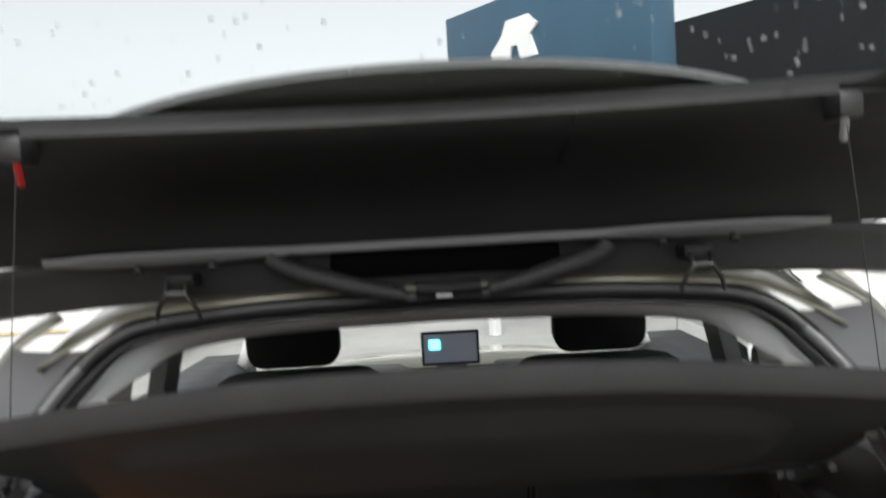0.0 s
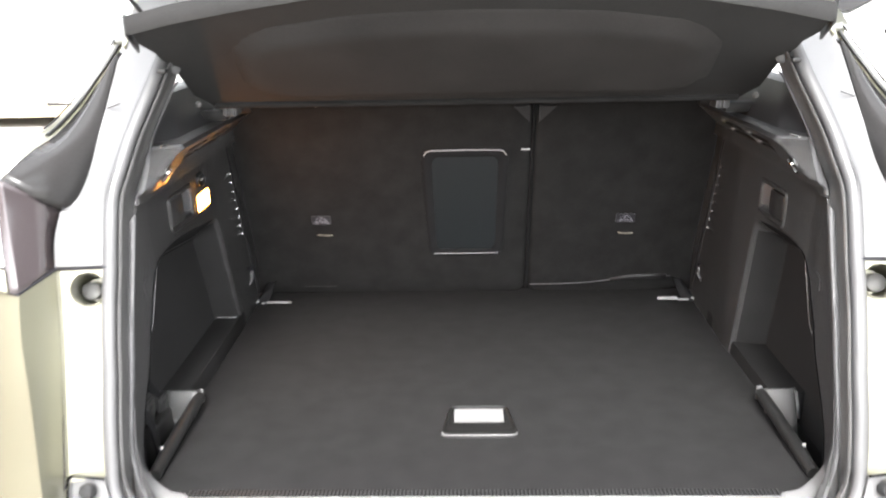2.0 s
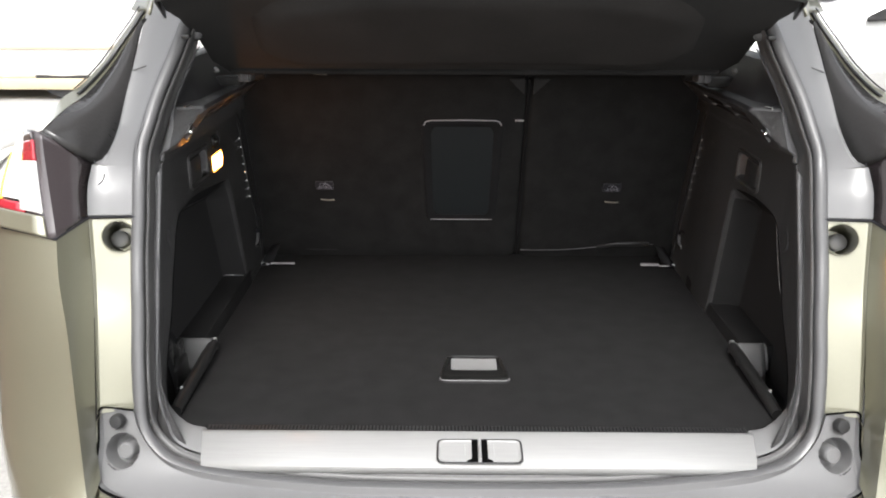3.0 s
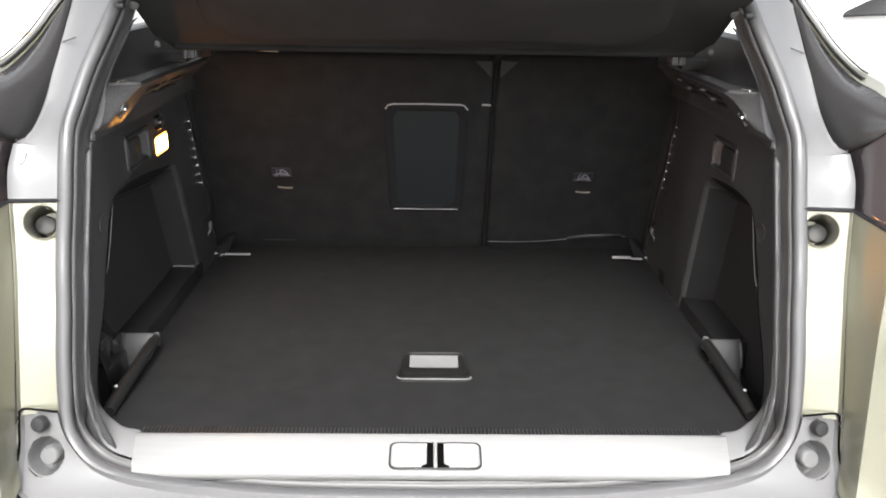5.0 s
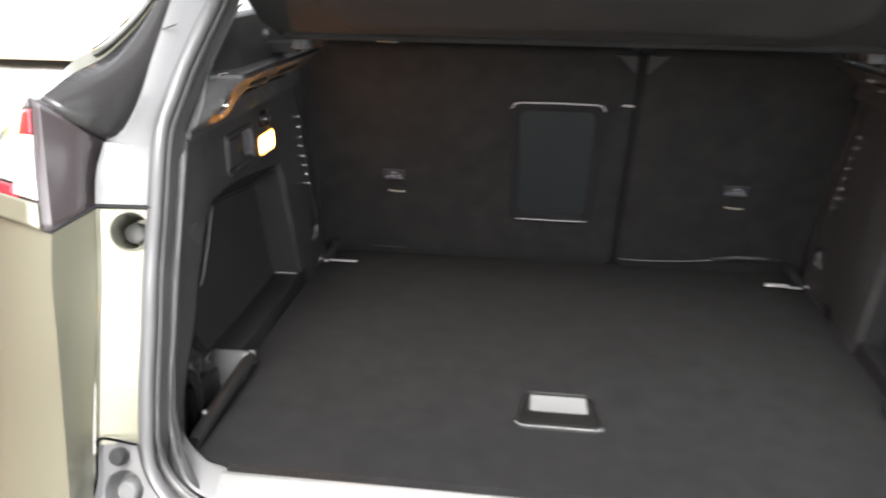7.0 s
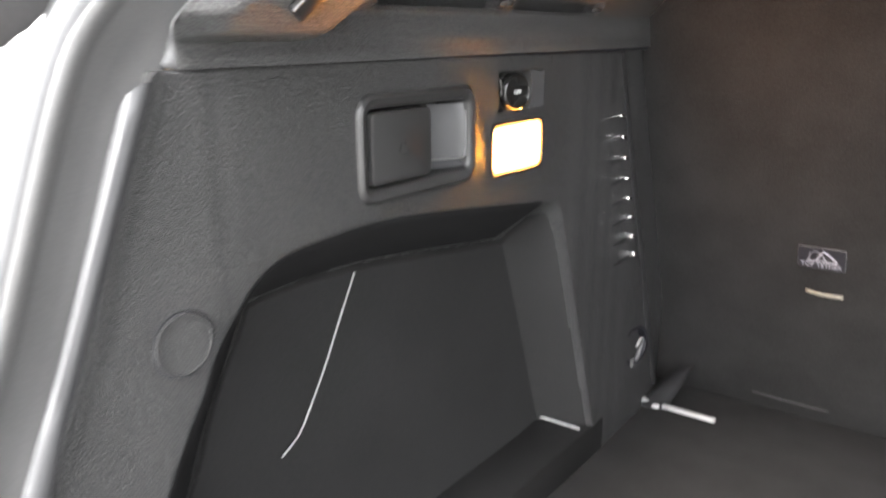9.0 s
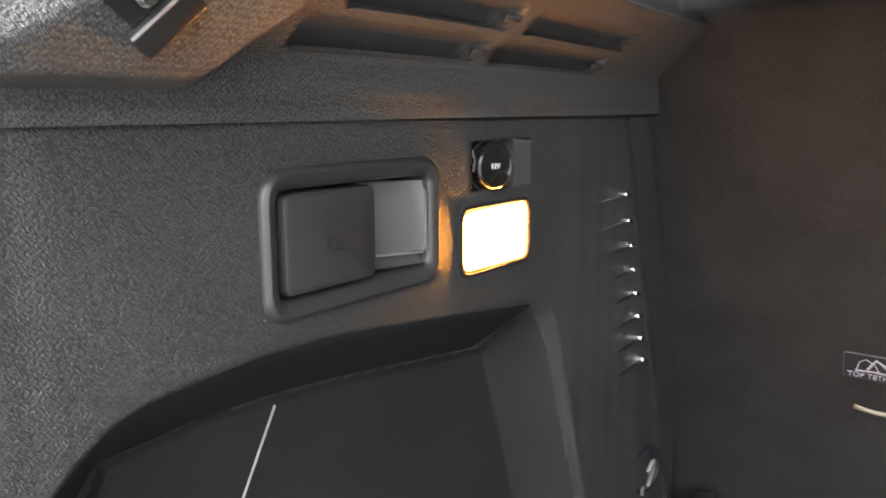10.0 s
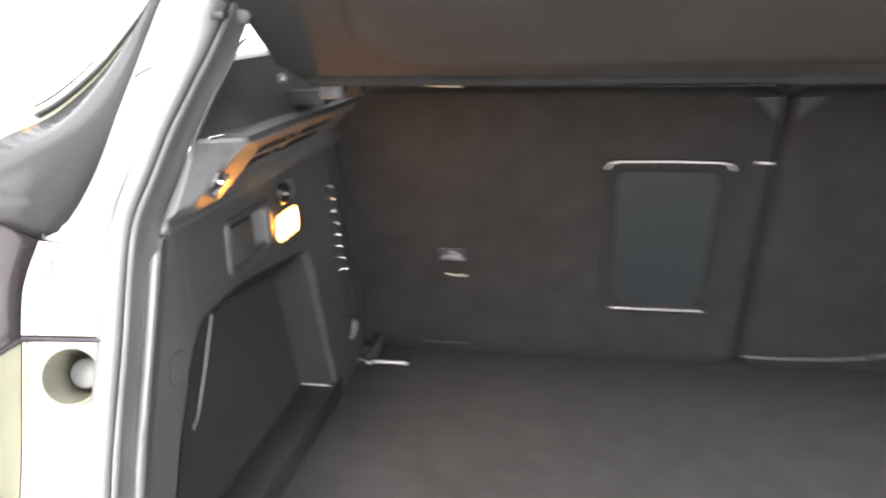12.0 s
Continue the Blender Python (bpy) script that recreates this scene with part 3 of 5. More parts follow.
lock = part("lock_plate", plaque(bmesh.new(), LOCKM, [(rrect(.126, .047, .009), -.002), (rrect(.126, .047, .009), .0012), (rrect(.124, .045, .008), .0016), (rrect(.120, .041, .008), .0004), (rrect(.119, .040, .007), .0012)]), STEEL, car, "steel lock plate")
part("lock_gap", plaque(bmesh.new(), LOCKM, [(rrect(.1315, .0525, .010), .0010), (rrect(.1275, .0485, .009), .0022), (rrect(.1255, .0465, .009), .0022)], close=False), PLASTIC, lock)
for d in (-1, 1):
    bm = bmesh.new()
    foot = [(d * .0028, .0228), (d * .0122, .0228), (d * .0122, -.0165), (d * .0195, -.0205), (d * .0195, -.0232), (d * .0028, -.0232)]
    plaque(bm, LOCKM, [(foot, .0004), (foot, .0026)])
    part("lock_slot", bm, SLOT, lock, "black slot of the striker", smooth=False)
    part("pressed_line", plaque(bmesh.new(), LOCKM @ Matrix.Translation((d * .0222, .002, 0)), [(rrect(.0014, .026, .0005, 2), .0008), (rrect(.0010, .0255, .0004, 2), .0018)]), GREYPLASTIC, lock, "thin pressed line")
part("striker", tube(bmesh.new(), [LOCKM @ Vector(p) for p in ((0, -.022, .001), (0, -.021, .006), (0, .019, .006), (0, .020, .001))], [.0026, .0026, .0026, .0026]), STEEL, lock, "steel striker bar")

# ---- boot floor ----
board = thing("boot_floor_board", "black carpeted boot floor board with a recessed handle", "floor board", (0, .7, FLOOR))
outline = [(-.434, .306), (-.485, .335), (-.501, .39), (-.503, .60), (-.512, .62), (-.514, 1.135), (.514, 1.135), (.512, .62), (.503, .60), (.501, .39), (.485, .335), (.434, .306)]
bm = bmesh.new()
vs = [bm.verts.new((x, y, FLOOR)) for x, y in outline]
f = bm.faces.new(vs)
r = bmesh.ops.extrude_face_region(bm, geom=[f])
for v in r["geom"]:
    if isinstance(v, bmesh.types.BMVert):
        v.co.z -= .03
part("board", bm, CARPET, board, smooth=False)
HM = axes((.002, .514, FLOOR), (1, 0, 0), (0, 1, 0))


def trapeze(w0, w1, y0, y1, r=.008):
    o = rrect(1, 1, .13, 7)
    return [((x * (w0 + (w1 - w0) * (y + .5))), y0 + (y1 - y0) * (y + .5)) for x, y in o]


grip = part("handle_frame", plaque(bmesh.new(), HM, [(trapeze(.132, .102, -.047, .05), 0), (trapeze(.130, .100, -.046, .049), .004), (trapeze(.122, .096, -.040, .046), .006), (trapeze(.112, .093, -.028, .0455), .0045), (trapeze(.108, .092, -.018, .045), .002), (trapeze(.090, .088, -.0035, .0445), .0025)], close=False), GLOSSBLACK, board, "glossy black handle frame")
part("handle_recess", plaque(bmesh.new(), HM @ Matrix.Translation((0, .0205, 0)), [(rrect(.085, .047, .002), .0008), (rrect(.081, .043, .002), .0003)]), PALEGRIP, board, "pale grey recessed grip plate")
part("handle_lip", tube(bmesh.new(), [HM @ Vector(p) for p in ((-.0625, -.036, .004), (-.0595, -.0425, .004), (-.053, -.0460, .0045), (0, -.0467, .005), (.053, -.0460, .0045), (.0595, -.0425, .004), (.0625, -.036, .004))], .0011), PALEGRIP, grip, "thin pale front lip")
# ribbed strip at the sill
bm = bmesh.new()
for i in range(150):
    x = -.43 + i * .86 / 149
    box(bm, (x - .0015, .3085, FLOOR), (x + .0015, .327, FLOOR + .0014))
tagged(part("ribbed_edge", bm, PLASTIC, board, "ribbed grey rubber edge"), kind="stuff")
# dark rails beside the bins
for s in (1, -1):
    part("edge_rail", tube(bmesh.new(), [(s * .4915, .566, FLOOR + .025), (s * .492, .53, FLOOR + .023), (s * .494, .41, FLOOR + .014), (s * .4945, .355, FLOOR + .008)], [.010, .011, .011, .010], 10), SMOOTH, car, "black rail along the bin")
    # pale end piece: the glint on the rail is put into its colour
    part("rail_end", boxed((s * .491 - .005, .568, FLOOR + .010), (s * .491 + .005, .575, FLOOR + .035), .002), SATIN, car, "end of the rail with its glint painted pale")

# ---- rear seat backs ----
LEAN_BACK = .36


def seat_point(x, z, out=0.0):
    """A point on the rear face of the seat backs; out: metres proud of it."""
    k = 1 / math.sqrt(1 + LEAN_BACK ** 2)
    return Vector((x, 1.12 - LEAN_BACK * (z - FLOOR) - out * k, z - out * LEAN_BACK * k))


SEAT_UP = Vector((0, -LEAN_BACK, 1)).normalized()


def seat_back(name, label, x0, x1, bulge):
    t = thing(name, label, "seat back", ((x0 + x1) / 2, 1.12, FLOOR))
    bm = bmesh.new()
    m = axes(seat_point((x0 + x1) / 2, .935), (1, 0, 0), SEAT_UP)
    h = (1.185 - .70) * math.sqrt(1 + LEAN_BACK ** 2)
    w = x1 - x0
    plaque(bm, m, [(rrect(w - .01, h - .01, .03), -.11), (rrect(w, h, .028), -.08), (rrect(w, h, .026), -.008), (rrect(w - .006, h - .006, .025), -.003), (rrect(w - .02, h - .02, .02), 0), (rrect(w - .10, h - .10, .02), bulge)], close_first=True)
    part("back_panel", bm, SEATCLOTH, t)
    return t


wide = seat_back("rear_seat_back", "wide black rear seat back with a ski hatch", -.545, .1245, .001)
narrow = seat_back("rear_seat_back", "narrow black rear seat back with tether label", .1315, .545, .001)
for t, x, d in ((wide, .118, -1), (narrow, .138, 1)):
    bm = bmesh.new()
    tri = [seat_point(x, 1.172, .004), seat_point(x + d * .034, 1.172, .004), seat_point(x, 1.138, .004)]
    back = [p + Vector((0, .012, .002)) for p in tri]
    va, vb = [bm.verts.new(p) for p in tri], [bm.verts.new(p) for p in back]
    bm.faces.new(va), bm.faces.new(vb[::-1])
    for i in range(3):
        bm.faces.new((va[i], va[(i + 1) % 3], vb[(i + 1) % 3], vb[i]))
    part("corner_gusset", bm, PLASTIC, t, "grey-black plastic gusset", smooth=False)
part("side_edge", tube(bmesh.new(), [seat_point(.128, z, -.004) for z in np.linspace(.705, 1.17, 6)], .003), SLEEVE, wide, "black edge of the seat split")
part("release_tab", tube(bmesh.new(), [seat_point(.102, 1.0768, .003), seat_point(.1215, 1.0760, .003)], .0020, 8), GREYPLASTIC, wide, "small bright release tab")
# ski hatch
HATCH = axes(seat_point(-.0165, .944), (1, 0, 0), SEAT_UP)


def hatch_outline(w0, w1, h, r=.02):
    o = rrect(1, 1, .09, 6)
    return [(x * (w0 + (w1 - w0) * (y + .5)), y * h) for x, y in o]


hatch = part("ski_hatch", plaque(bmesh.new(), HATCH, [(hatch_outline(.172, .190, .288), -.002), (hatch_outline(.170, .188, .286), .005), (hatch_outline(.160, .178, .276), .007), (hatch_outline(.146, .158, .258), .0055), (hatch_outline(.132, .140, .246), .0030)], close=False), SLEEVE, wide, "smooth black hatch frame")
part("hatch_panel", plaque(bmesh.new(), HATCH, [(hatch_outline(.138, .146, .254), -.001), (hatch_outline(.137, .145, .252), .0034)]), BOARD, hatch, "slate black hatch panel")
part("hatch_lip", tube(bmesh.new(), [seat_point(x, z, .0075) for x, z in ((-.104, 1.067), (-.0985, 1.0755), (-.088, 1.0785), (-.0165, 1.0795), (.056, 1.0785), (.066, 1.0755), (.072, 1.067))], .0015), GREYPLASTIC, hatch, "thin bright upper lip")
part("hatch_lip", tube(bmesh.new(), [seat_point(x, z, .006) for x, z in ((-.091, .8160), (-.016, .8155), (.059, .8160))], .0013), GREYPLASTIC, hatch, "thin bright lower lip")
# creased cloth below the narrow back
part("cloth_hem", tube(bmesh.new(), spline([tuple(seat_point(x, z, .004)) for x, z in ((.137, .7225), (.20, .7220), (.27, .7255), (.34, .734), (.40, .742), (.46, .741), (.47, .7415))], 24), .0010), TRIMGREY, narrow, "pale creased hem")
part("hem_flap", loft([[tuple(seat_point(x, z, .003)) for x, z in ((.33, .737), (.38, .746), (.43, .748), (.46, .746))], [tuple(seat_point(x, z, .006)) for x, z in ((.33, .730), (.38, .737), (.43, .736), (.46, .738))]]), PLASTIC, narrow, thick=.002)
part("cloth_hem", tube(bmesh.new(), [seat_point(-.41, .7225, .004), seat_point(-.375, .7220, .005), seat_point(-.33, .7215, .004)], .0006), PLASTIC, wide, "thin pale hem")


def tether_label(t, x, z):
    m = axes(seat_point(x, z, .0015), (1, 0, 0), SEAT_UP)
    lab = part("tether_label", plaque(bmesh.new(), m, [(rrect(.043, .0245, .002), -.001), (rrect(.043, .0245, .002), .0006), (rrect(.042, .0235, .002), .0008)]), DARKGREY, t, "black and white tether label")
    part("label_face", plaque(bmesh.new(), m, [(rrect(.0424, .0239, .0015), .0007), (rrect(.0422, .0237, .0015), .0011)]), BLACKINK, lab)
    letters("TOP TETHER", .0064, m @ Matrix.Translation((0, -.0075, .0013)), WHITEINK, lab)
    bm = bmesh.new()
    tube(bm, [m @ Vector(p) for p in ((-.012, -.003, .0013), (-.010, .005, .0013), (-.005, .0085, .0013), (.001, .004, .0013), (.004, -.002, .0013))], .0005, 6)
    tube(bm, [m @ Vector(p) for p in ((-.004, -.001, .0013), (.002, .009, .0013), (.008, .004, .0013), (.014, -.002, .0013))], .0011, 6)
    tube(bm, [m @ Vector(p) for p in ((-.013, -.0035, .0013), (.0, -.0025, .0013), (.014, -.0035, .0013))], .0007, 6)
    part("label_sign", bm, WHITEINK, lab)
    bm = bmesh.new()
    grid(bm, [[seat_point(x - .013 + .034 * u, z - .038 - .002 * u + .0015 * math.sin(3 * u) + dz, .002 + .004 * math.sin(math.pi * u)) for u in np.linspace(0, 1, 8)] for dz in (.0018, -.0018)])
    part("tether_loop", bm, TAPE, t, "cream webbing tether loop", thick=.0012)


tether_label(wide, -.345, .9065)
tether_label(narrow, .3445, .9030)

# latches at the seat feet
for s in (1, -1):
    bm = bmesh.new()
    for x0, x1, y, h in ((.428, .473 if s > 0 else .488, 1.035, .006 if s > 0 else .0035), (.503, .520, 1.036, .005), (.472 if s > 0 else .490, .498, 1.030, .003)):
        box(bm, (min(s * x0, s * x1), y, FLOOR + .006), (max(s * x0, s * x1), y + .008, FLOOR + .006 + h), .0015)
    part("floor_latch", bm, GREYPLASTIC, car, "pale grey plastic floor latch")
    bm = bmesh.new()
    grid(bm, [[(s * .486, 1.045, FLOOR + .001), (s * .505, 1.03, FLOOR + .004), (s * .515, 1.035, FLOOR + .004)], [(s * .470, 1.085, FLOOR + .045), (s * .478, 1.082, FLOOR + .042), (s * .49, 1.08, FLOOR + .04)]])
    part("strap", bm, SLEEVE, car, "short black strap", thick=.003)

# ---- side linings ----
ARCH = spline([(.345, 0, .66), (.352, 0, .75), (.372, 0, .80), (.395, 0, .835), (.418, 0, .870), (.4335, 0, .906), (.4457, 0, .929), (.4575, 0, .948), (.4667, 0, .966), (.4776, 0, .979), (.497, 0, .996), (.517, 0, 1.005), (.556, 0, 1.0088), (.588, 0, 1.0093), (.646, 0, 1.005), (.775, 0, .989), (.95, 0, .968)], 200)


def lining_x(y, z, s):
    """Half width of the lining at a place: the wall, the wheel-side niche and the column in front of it."""
    base = .507 + .006 * smoothstep(.80, 1.0, y) - .002 * smoothstep(.5, .46, y)
    top = np.interp(y, ARCH[:, 0], ARCH[:, 2], left=.2)
    # distance inside the arch: smaller of the way down from the top and the way in from the rear edge
    crown = int(np.argmax(ARCH[:, 2]))
    rear = np.interp(z, ARCH[:crown, 2], ARCH[:crown, 0], right=.70)
    inside = np.minimum(top - z, (y - rear) * .68)
    k = np.clip(inside / .046, 0, 1)
    dip = (.75 * k + .25 * smoothstep(0, 1, k)) * smoothstep(-.001, .004, inside)
    column = (.892 - .36 * (z - .735)) if s < 0 else (.757 - .20 * (z - .725))
    dip = dip * (1 - smoothstep(column - .010, column + .014, y))
    return base + (.053 if s < 0 else .061) * dip


def lining(s):
    foot = .892 if s < 0 else .757
    ys, zs = np.sort(np.concatenate([np.linspace(.345, 1.075, 300), np.linspace(foot - .0148, foot + .0152, 60)])), np.linspace(.66, 1.104, 210)
    rows = []
    for z in zs:
        x = lining_x(ys, z, s)
        y0 = np.interp(z, [.66, .70, .75, .79, .84, .89, .936, .984, 1.033, 1.106], [.255, .268, .295, .314, .334, .355, .373, .397, .416, .443])
        yy = ys + (y0 + .004 - ys[0]) * (1 - smoothstep(.345, .60, ys))
        if s < 0:
            yy = yy - .36 * (z - .735) * smoothstep(.58, .80, yy) * smoothstep(1.075, .96, yy)
        else:
            yy = yy - .20 * (z - .725) * smoothstep(.52, .68, yy) * smoothstep(1.075, .88, yy)
        x = lining_x(yy, z, s)
        x = x - (np.interp(z, [.70, .745, .784, .84, .94, 1.03, 1.106], [.060, .026, .010, .006, .003, .001, .003])) * smoothstep(.020, 0, yy - y0)
        rows.append(np.stack([s * x, yy, np.full_like(x, z)], 1))
    bm = loft(rows)
    holes = ((.632, 1.053, .053, .0265), (.752, 1.0770, .0315, .014), (.746, 1.0364, .0300, .0150)) if s < 0 else ((.645, 1.046, .053, .0265),)
    gone = [f for f in bm.faces for y, z, w, h in holes if abs(f.calc_center_median().y - y) < w and abs(f.calc_center_median().z - z) < h]
    bmesh.ops.delete(bm, geom=list(set(gone)), context="FACES")
    return bm


def wall_axes(s, y, z, x=None):
    """Plane of the lining at a place: its x runs towards the front of the car, its z into the boot."""
    xx = s * (lining_x(np.array([y]), z, s)[0] if x is None else x)
    return axes((xx, y, z), (0, -s, 0), (0, 0, 1)) if s > 0 else axes((xx, y, z), (0, 1, 0), (0, 0, 1))


for s in (-1, 1):
    side = np.array([s, 1, 1])
    wall = part("side_lining", lining(s), TRIM, car, "charcoal fleece side lining with a niche", thick=.003)
    # niche back and column flank take a darker felt: shade put into the colour
    wall.data.materials.append(NICHESHADE)
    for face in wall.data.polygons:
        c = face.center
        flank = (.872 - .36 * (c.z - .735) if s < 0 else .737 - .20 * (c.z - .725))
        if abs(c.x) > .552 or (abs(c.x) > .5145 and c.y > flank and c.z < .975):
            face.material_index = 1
    part("rail_screw", lathe(bmesh.new(), (s * .4995, .405, FLOOR + .024), (0, -.4, 1), [(-.003, .0028), (.0012, .0028), (.0022, .0018), (.0022, 0)], 12), GREYPLASTIC, car, "small pale screw")
    # rolled edge of the niche, its shade put into the black colour
    span = np.array([p for p in ARCH if p[2] > .70 and p[0] < ((.876 - .36 * (p[2] - .735)) if s < 0 else (.741 - .20 * (p[2] - .725)))])
    t = np.gradient(span, axis=0)
    t /= np.linalg.norm(t, axis=1, keepdims=True)
    inward = np.stack([t[:, 2], t[:, 1], -t[:, 0]], 1)
    reach = 1 / (abs(inward[:, 2]) + .68 * abs(inward[:, 0]))
    rows = []
    for d in (-.0005, .002, .007, .012, .017, .022, .027, .032, .037, .041):
        q = span + inward * (d * reach)[:, None]
        rows.append([(s * (lining_x(np.array([y]), z, s)[0] - (.0032 if d < .04 else .0012)), y, z) for y, _, z in q])
    part("niche_roll_shade", loft(rows), SLEEVE, wall, "felt roll round the niche, its shade painted black")
    # niche floor and bin
    bm = boxed((min(s * .508, s * .602), .564, FLOOR - .03), (max(s * .508, s * .602), .93, FLOOR + (.035 if s < 0 else .028)), .004)
    part("niche_floor", bm, GATEBLACK, wall)
    bm = bmesh.new()
    for lo, hi in (((.50, .38, .60), (.60, .605, .605)), ((.568, .36, .60), (.576, .605, FLOOR + .02))):
        box(bm, (min(s * lo[0], s * hi[0]), lo[1], lo[2]), (max(s * lo[0], s * hi[0]), hi[1], hi[2]), .002)
    part("side_bin", bm, PLASTIC, wall, "grey-black plastic side bin")
    bm = bmesh.new()
    top = .737 if s < 0 else .733
    grid(bm, [[(s * x, y, top + z) for x in (.492, .502, .520, .536, .546)] for y, z in ((.568, -.002), (.563, 0), (.5605, -.0012), (.556, -.006), (.547, -.020), (.536, -.042), (.526, -.066))])
    grid(bm, [[(s * x, y + k, top + z) for y, z in ((.566, -.001), (.560, -.001), (.547, -.018), (.536, -.040))] for x, k in ((.546, -.002), (.5495, -.002), (.5500, .006))])
    part("bin_wall", bm, DARKGREY, wall, "grey sloping end wall of the bin", thick=.002)
    part("niche_edge", tube(bmesh.new(), [(-.515, .888, .7362), (-.563, .884, .738)] if s < 0 else [(.526, .755, .7245), (.576, .755, .7245)], .0011, 6), GREYPLASTIC, wall, "thin pale edge")
    # round cap
    y, z = (.4508, .9784) if s < 0 else (.450, .975)
    m = wall_axes(s, y, z)
    o = [(.0158 * math.cos(a), .0158 * math.sin(a)) for a in np.linspace(0, 2 * math.pi, 32, endpoint=False)]
    sc = lambda k: [(px * k, py * k) for px, py in o]
    part("round_cap", plaque(bmesh.new(), m, [(sc(1.0), -.003), (sc(1.0), .0022), (sc(.97), .0030), (sc(.93), .0031), (sc(.91), .0024)]), TRIM, wall, "round cover cap")
    part("cap_gap", plaque(bmesh.new(), m, [(sc(1.06), .0016), (sc(1.0), .0018)], close=False), BLACKINK, wall)
    # thin pale line down the niche
    pts = [(-.556, .6205, .961), (-.556, .6035, .930), (-.556, .5884, .902), (-.556, .5727, .877), (-.555, .5610, .863), (-.554, .5455, .855)] if s < 0 else [(.564, .625, .949), (.564, .6152, .927), (.564, .595, .885), (.564, .5757, .849), (.564, .563, .838)]
    part("niche_line", tube(bmesh.new(), spline([tuple(p) for p in pts], 16), .0007, 6), GREYPLASTIC, wall, "thin pale line in the niche")
    # bag-hook box
    m = wall_axes(s, *((.632, 1.053) if s < 0 else (.645, 1.046))) @ Matrix.Diagonal((-s, 1, 1, 1))
    hook = part("hook_frame", plaque(bmesh.new(), m, [(rrect(.1165, .0655, .0125), -.002), (rrect(.1160, .0650, .0125), .0018), (rrect(.1140, .0630, .0120), .0040), (rrect(.1105, .0595, .0105), .0050), (rrect(.1060, .0550, .0085), .0046), (rrect(.1005, .0490, .0060), .0030), (rrect(.0985, .0465, .0050), .0010), (rrect(.0975, .0455, .0045), -.024)]), HOOKBLACK, wall, "smooth black bag-hook frame")
    part("frame_gap", plaque(bmesh.new(), m, [(rrect(.1200, .0690, .0135), .0004), (rrect(.1158, .0648, .0125), .0008)], close=False), SLOT, hook, "dark joint round the frame")
    part("hook_flap", plaque(bmesh.new(), m @ Matrix.Translation((-.0185, 0, 0)), [(rrect(.0560, .0435, .004), -.010), (rrect(.0560, .0435, .004), .0008), (rrect(.0548, .0423, .004), .0028), (rrect(.0520, .0395, .0035), .0036)]), HOOKBLACK, hook, "black folding flap")
    rows = []
    for py in (-.0150, -.012, 0, .012, .0185, .0205):
        dip = .003 if py > .018 else 0
        rows.append([m @ Vector((px, py, h - dip)) for px, h in ((.0095, -.016), (.014, -.0145), (.022, -.0105), (.032, -.0055), (.042, -.0012), (.0462, .0016), (.0476, .0030))])
    part("hook_scoop", loft(rows), TRIMGREY, hook, "grey finger scoop")
    part("scoop_edge", loft([[m @ Vector((px, py, h + k)) for px, k in ((.0095, -.010), (.020, -.006), (.034, -.002), (.0468, .001))] for py, h in ((-.0212, .0015), (-.0200, -.0015), (-.0170, -.0050), (-.0150, -.0065))]), TRIMGREY, hook, "lower lip of the scoop")
    # thin pale tube painted in as the glint on the scoop's edge
    part("scoop_glint", tube(bmesh.new(), [m @ Vector(p) for p in ((.0105, -.0150, -.0145), (.022, -.0152, -.0085), (.034, -.0156, -.0040), (.0462, -.0160, .0010), (.0470, -.008, .0026), (.0470, .016, .0026))], [.0006, .0009, .0008, .0006, .0005, .0004], 6), SATIN, hook, "painted glint along the edge of the scoop")
    bm = bmesh.new()
    for x0, y0, w, h in ((-.0075, .0010, .0022, .0006), (-.0060, -.0010, .0006, .0030), (-.0040, -.0055, .0060, .0006), (-.0070, -.0040, .0006, .0030), (.0005, -.0060, .0006, .0028), (-.0020, .0005, .0006, .0026), (-.0075, -.0015, .0030, .0006)):
        box(bm, (x0, y0, 0), (x0 + w, y0 + h, .0041))
    bm.transform(m @ Matrix.Translation((-.0155, 0, 0)))
    part("flap_mark", bm, PLASTIC, hook, "small moulded mark", smooth=False)
    if s < 0:
        # lamp
        m = axes((-.5052, .7460, 1.0364), (.0008, .0640, 0), (0, 0, 1))
        lamp = part("lamp_bezel", plaque(bmesh.new(), m, [(rrect(.0730, .0405, .007), -.004), (rrect(.0725, .0400, .007), .0006), (rrect(.0690, .0365, .006), .0010), (rrect(.0680, .0352, .006), .0004), (rrect(.0678, .0350, .006), -.004)], close=False), PLASTIC, wall, "black lamp bezel")
        part("boot_lamp", plaque(bmesh.new(), m, [(rrect(.0590, .0262, .005), -.0030), (rrect(.0588, .0260, .005), .0008), (rrect(.0560, .0235, .005), .0018)]), LAMPGLOW, wall, "lit warm boot lamp")
        part("lamp_rim", plaque(bmesh.new(), m, [(rrect(.0676, .0348, .006), -.0035), (rrect(.0674, .0346, .006), -.0004), (rrect(.0650, .0322, .006), .0003), (rrect(.0594, .0266, .005), .0005), (rrect(.0592, .0264, .005), -.0028)], close=False), RIMGLOW, wall, "amber edge of the lamp lens")
        # power socket
        m = wall_axes(s, .752, 1.0770)
        sock = part("socket_recess", plaque(bmesh.new(), m, [(rrect(.0700, .0330, .008), .0004), (rrect(.0680, .0310, .008), .0010), (rrect(.0650, .0290, .007), .0002), (rrect(.0630, .0280, .006), -.010)]), SMOOTH, wall, "dark recess of the power socket")
        bm = bmesh.new()
        bend = [(.0105 + .0035 * math.cos(a * 1.3), .0148 * math.sin(a)) for a in np.linspace(-1.5, 1.5, 10)]
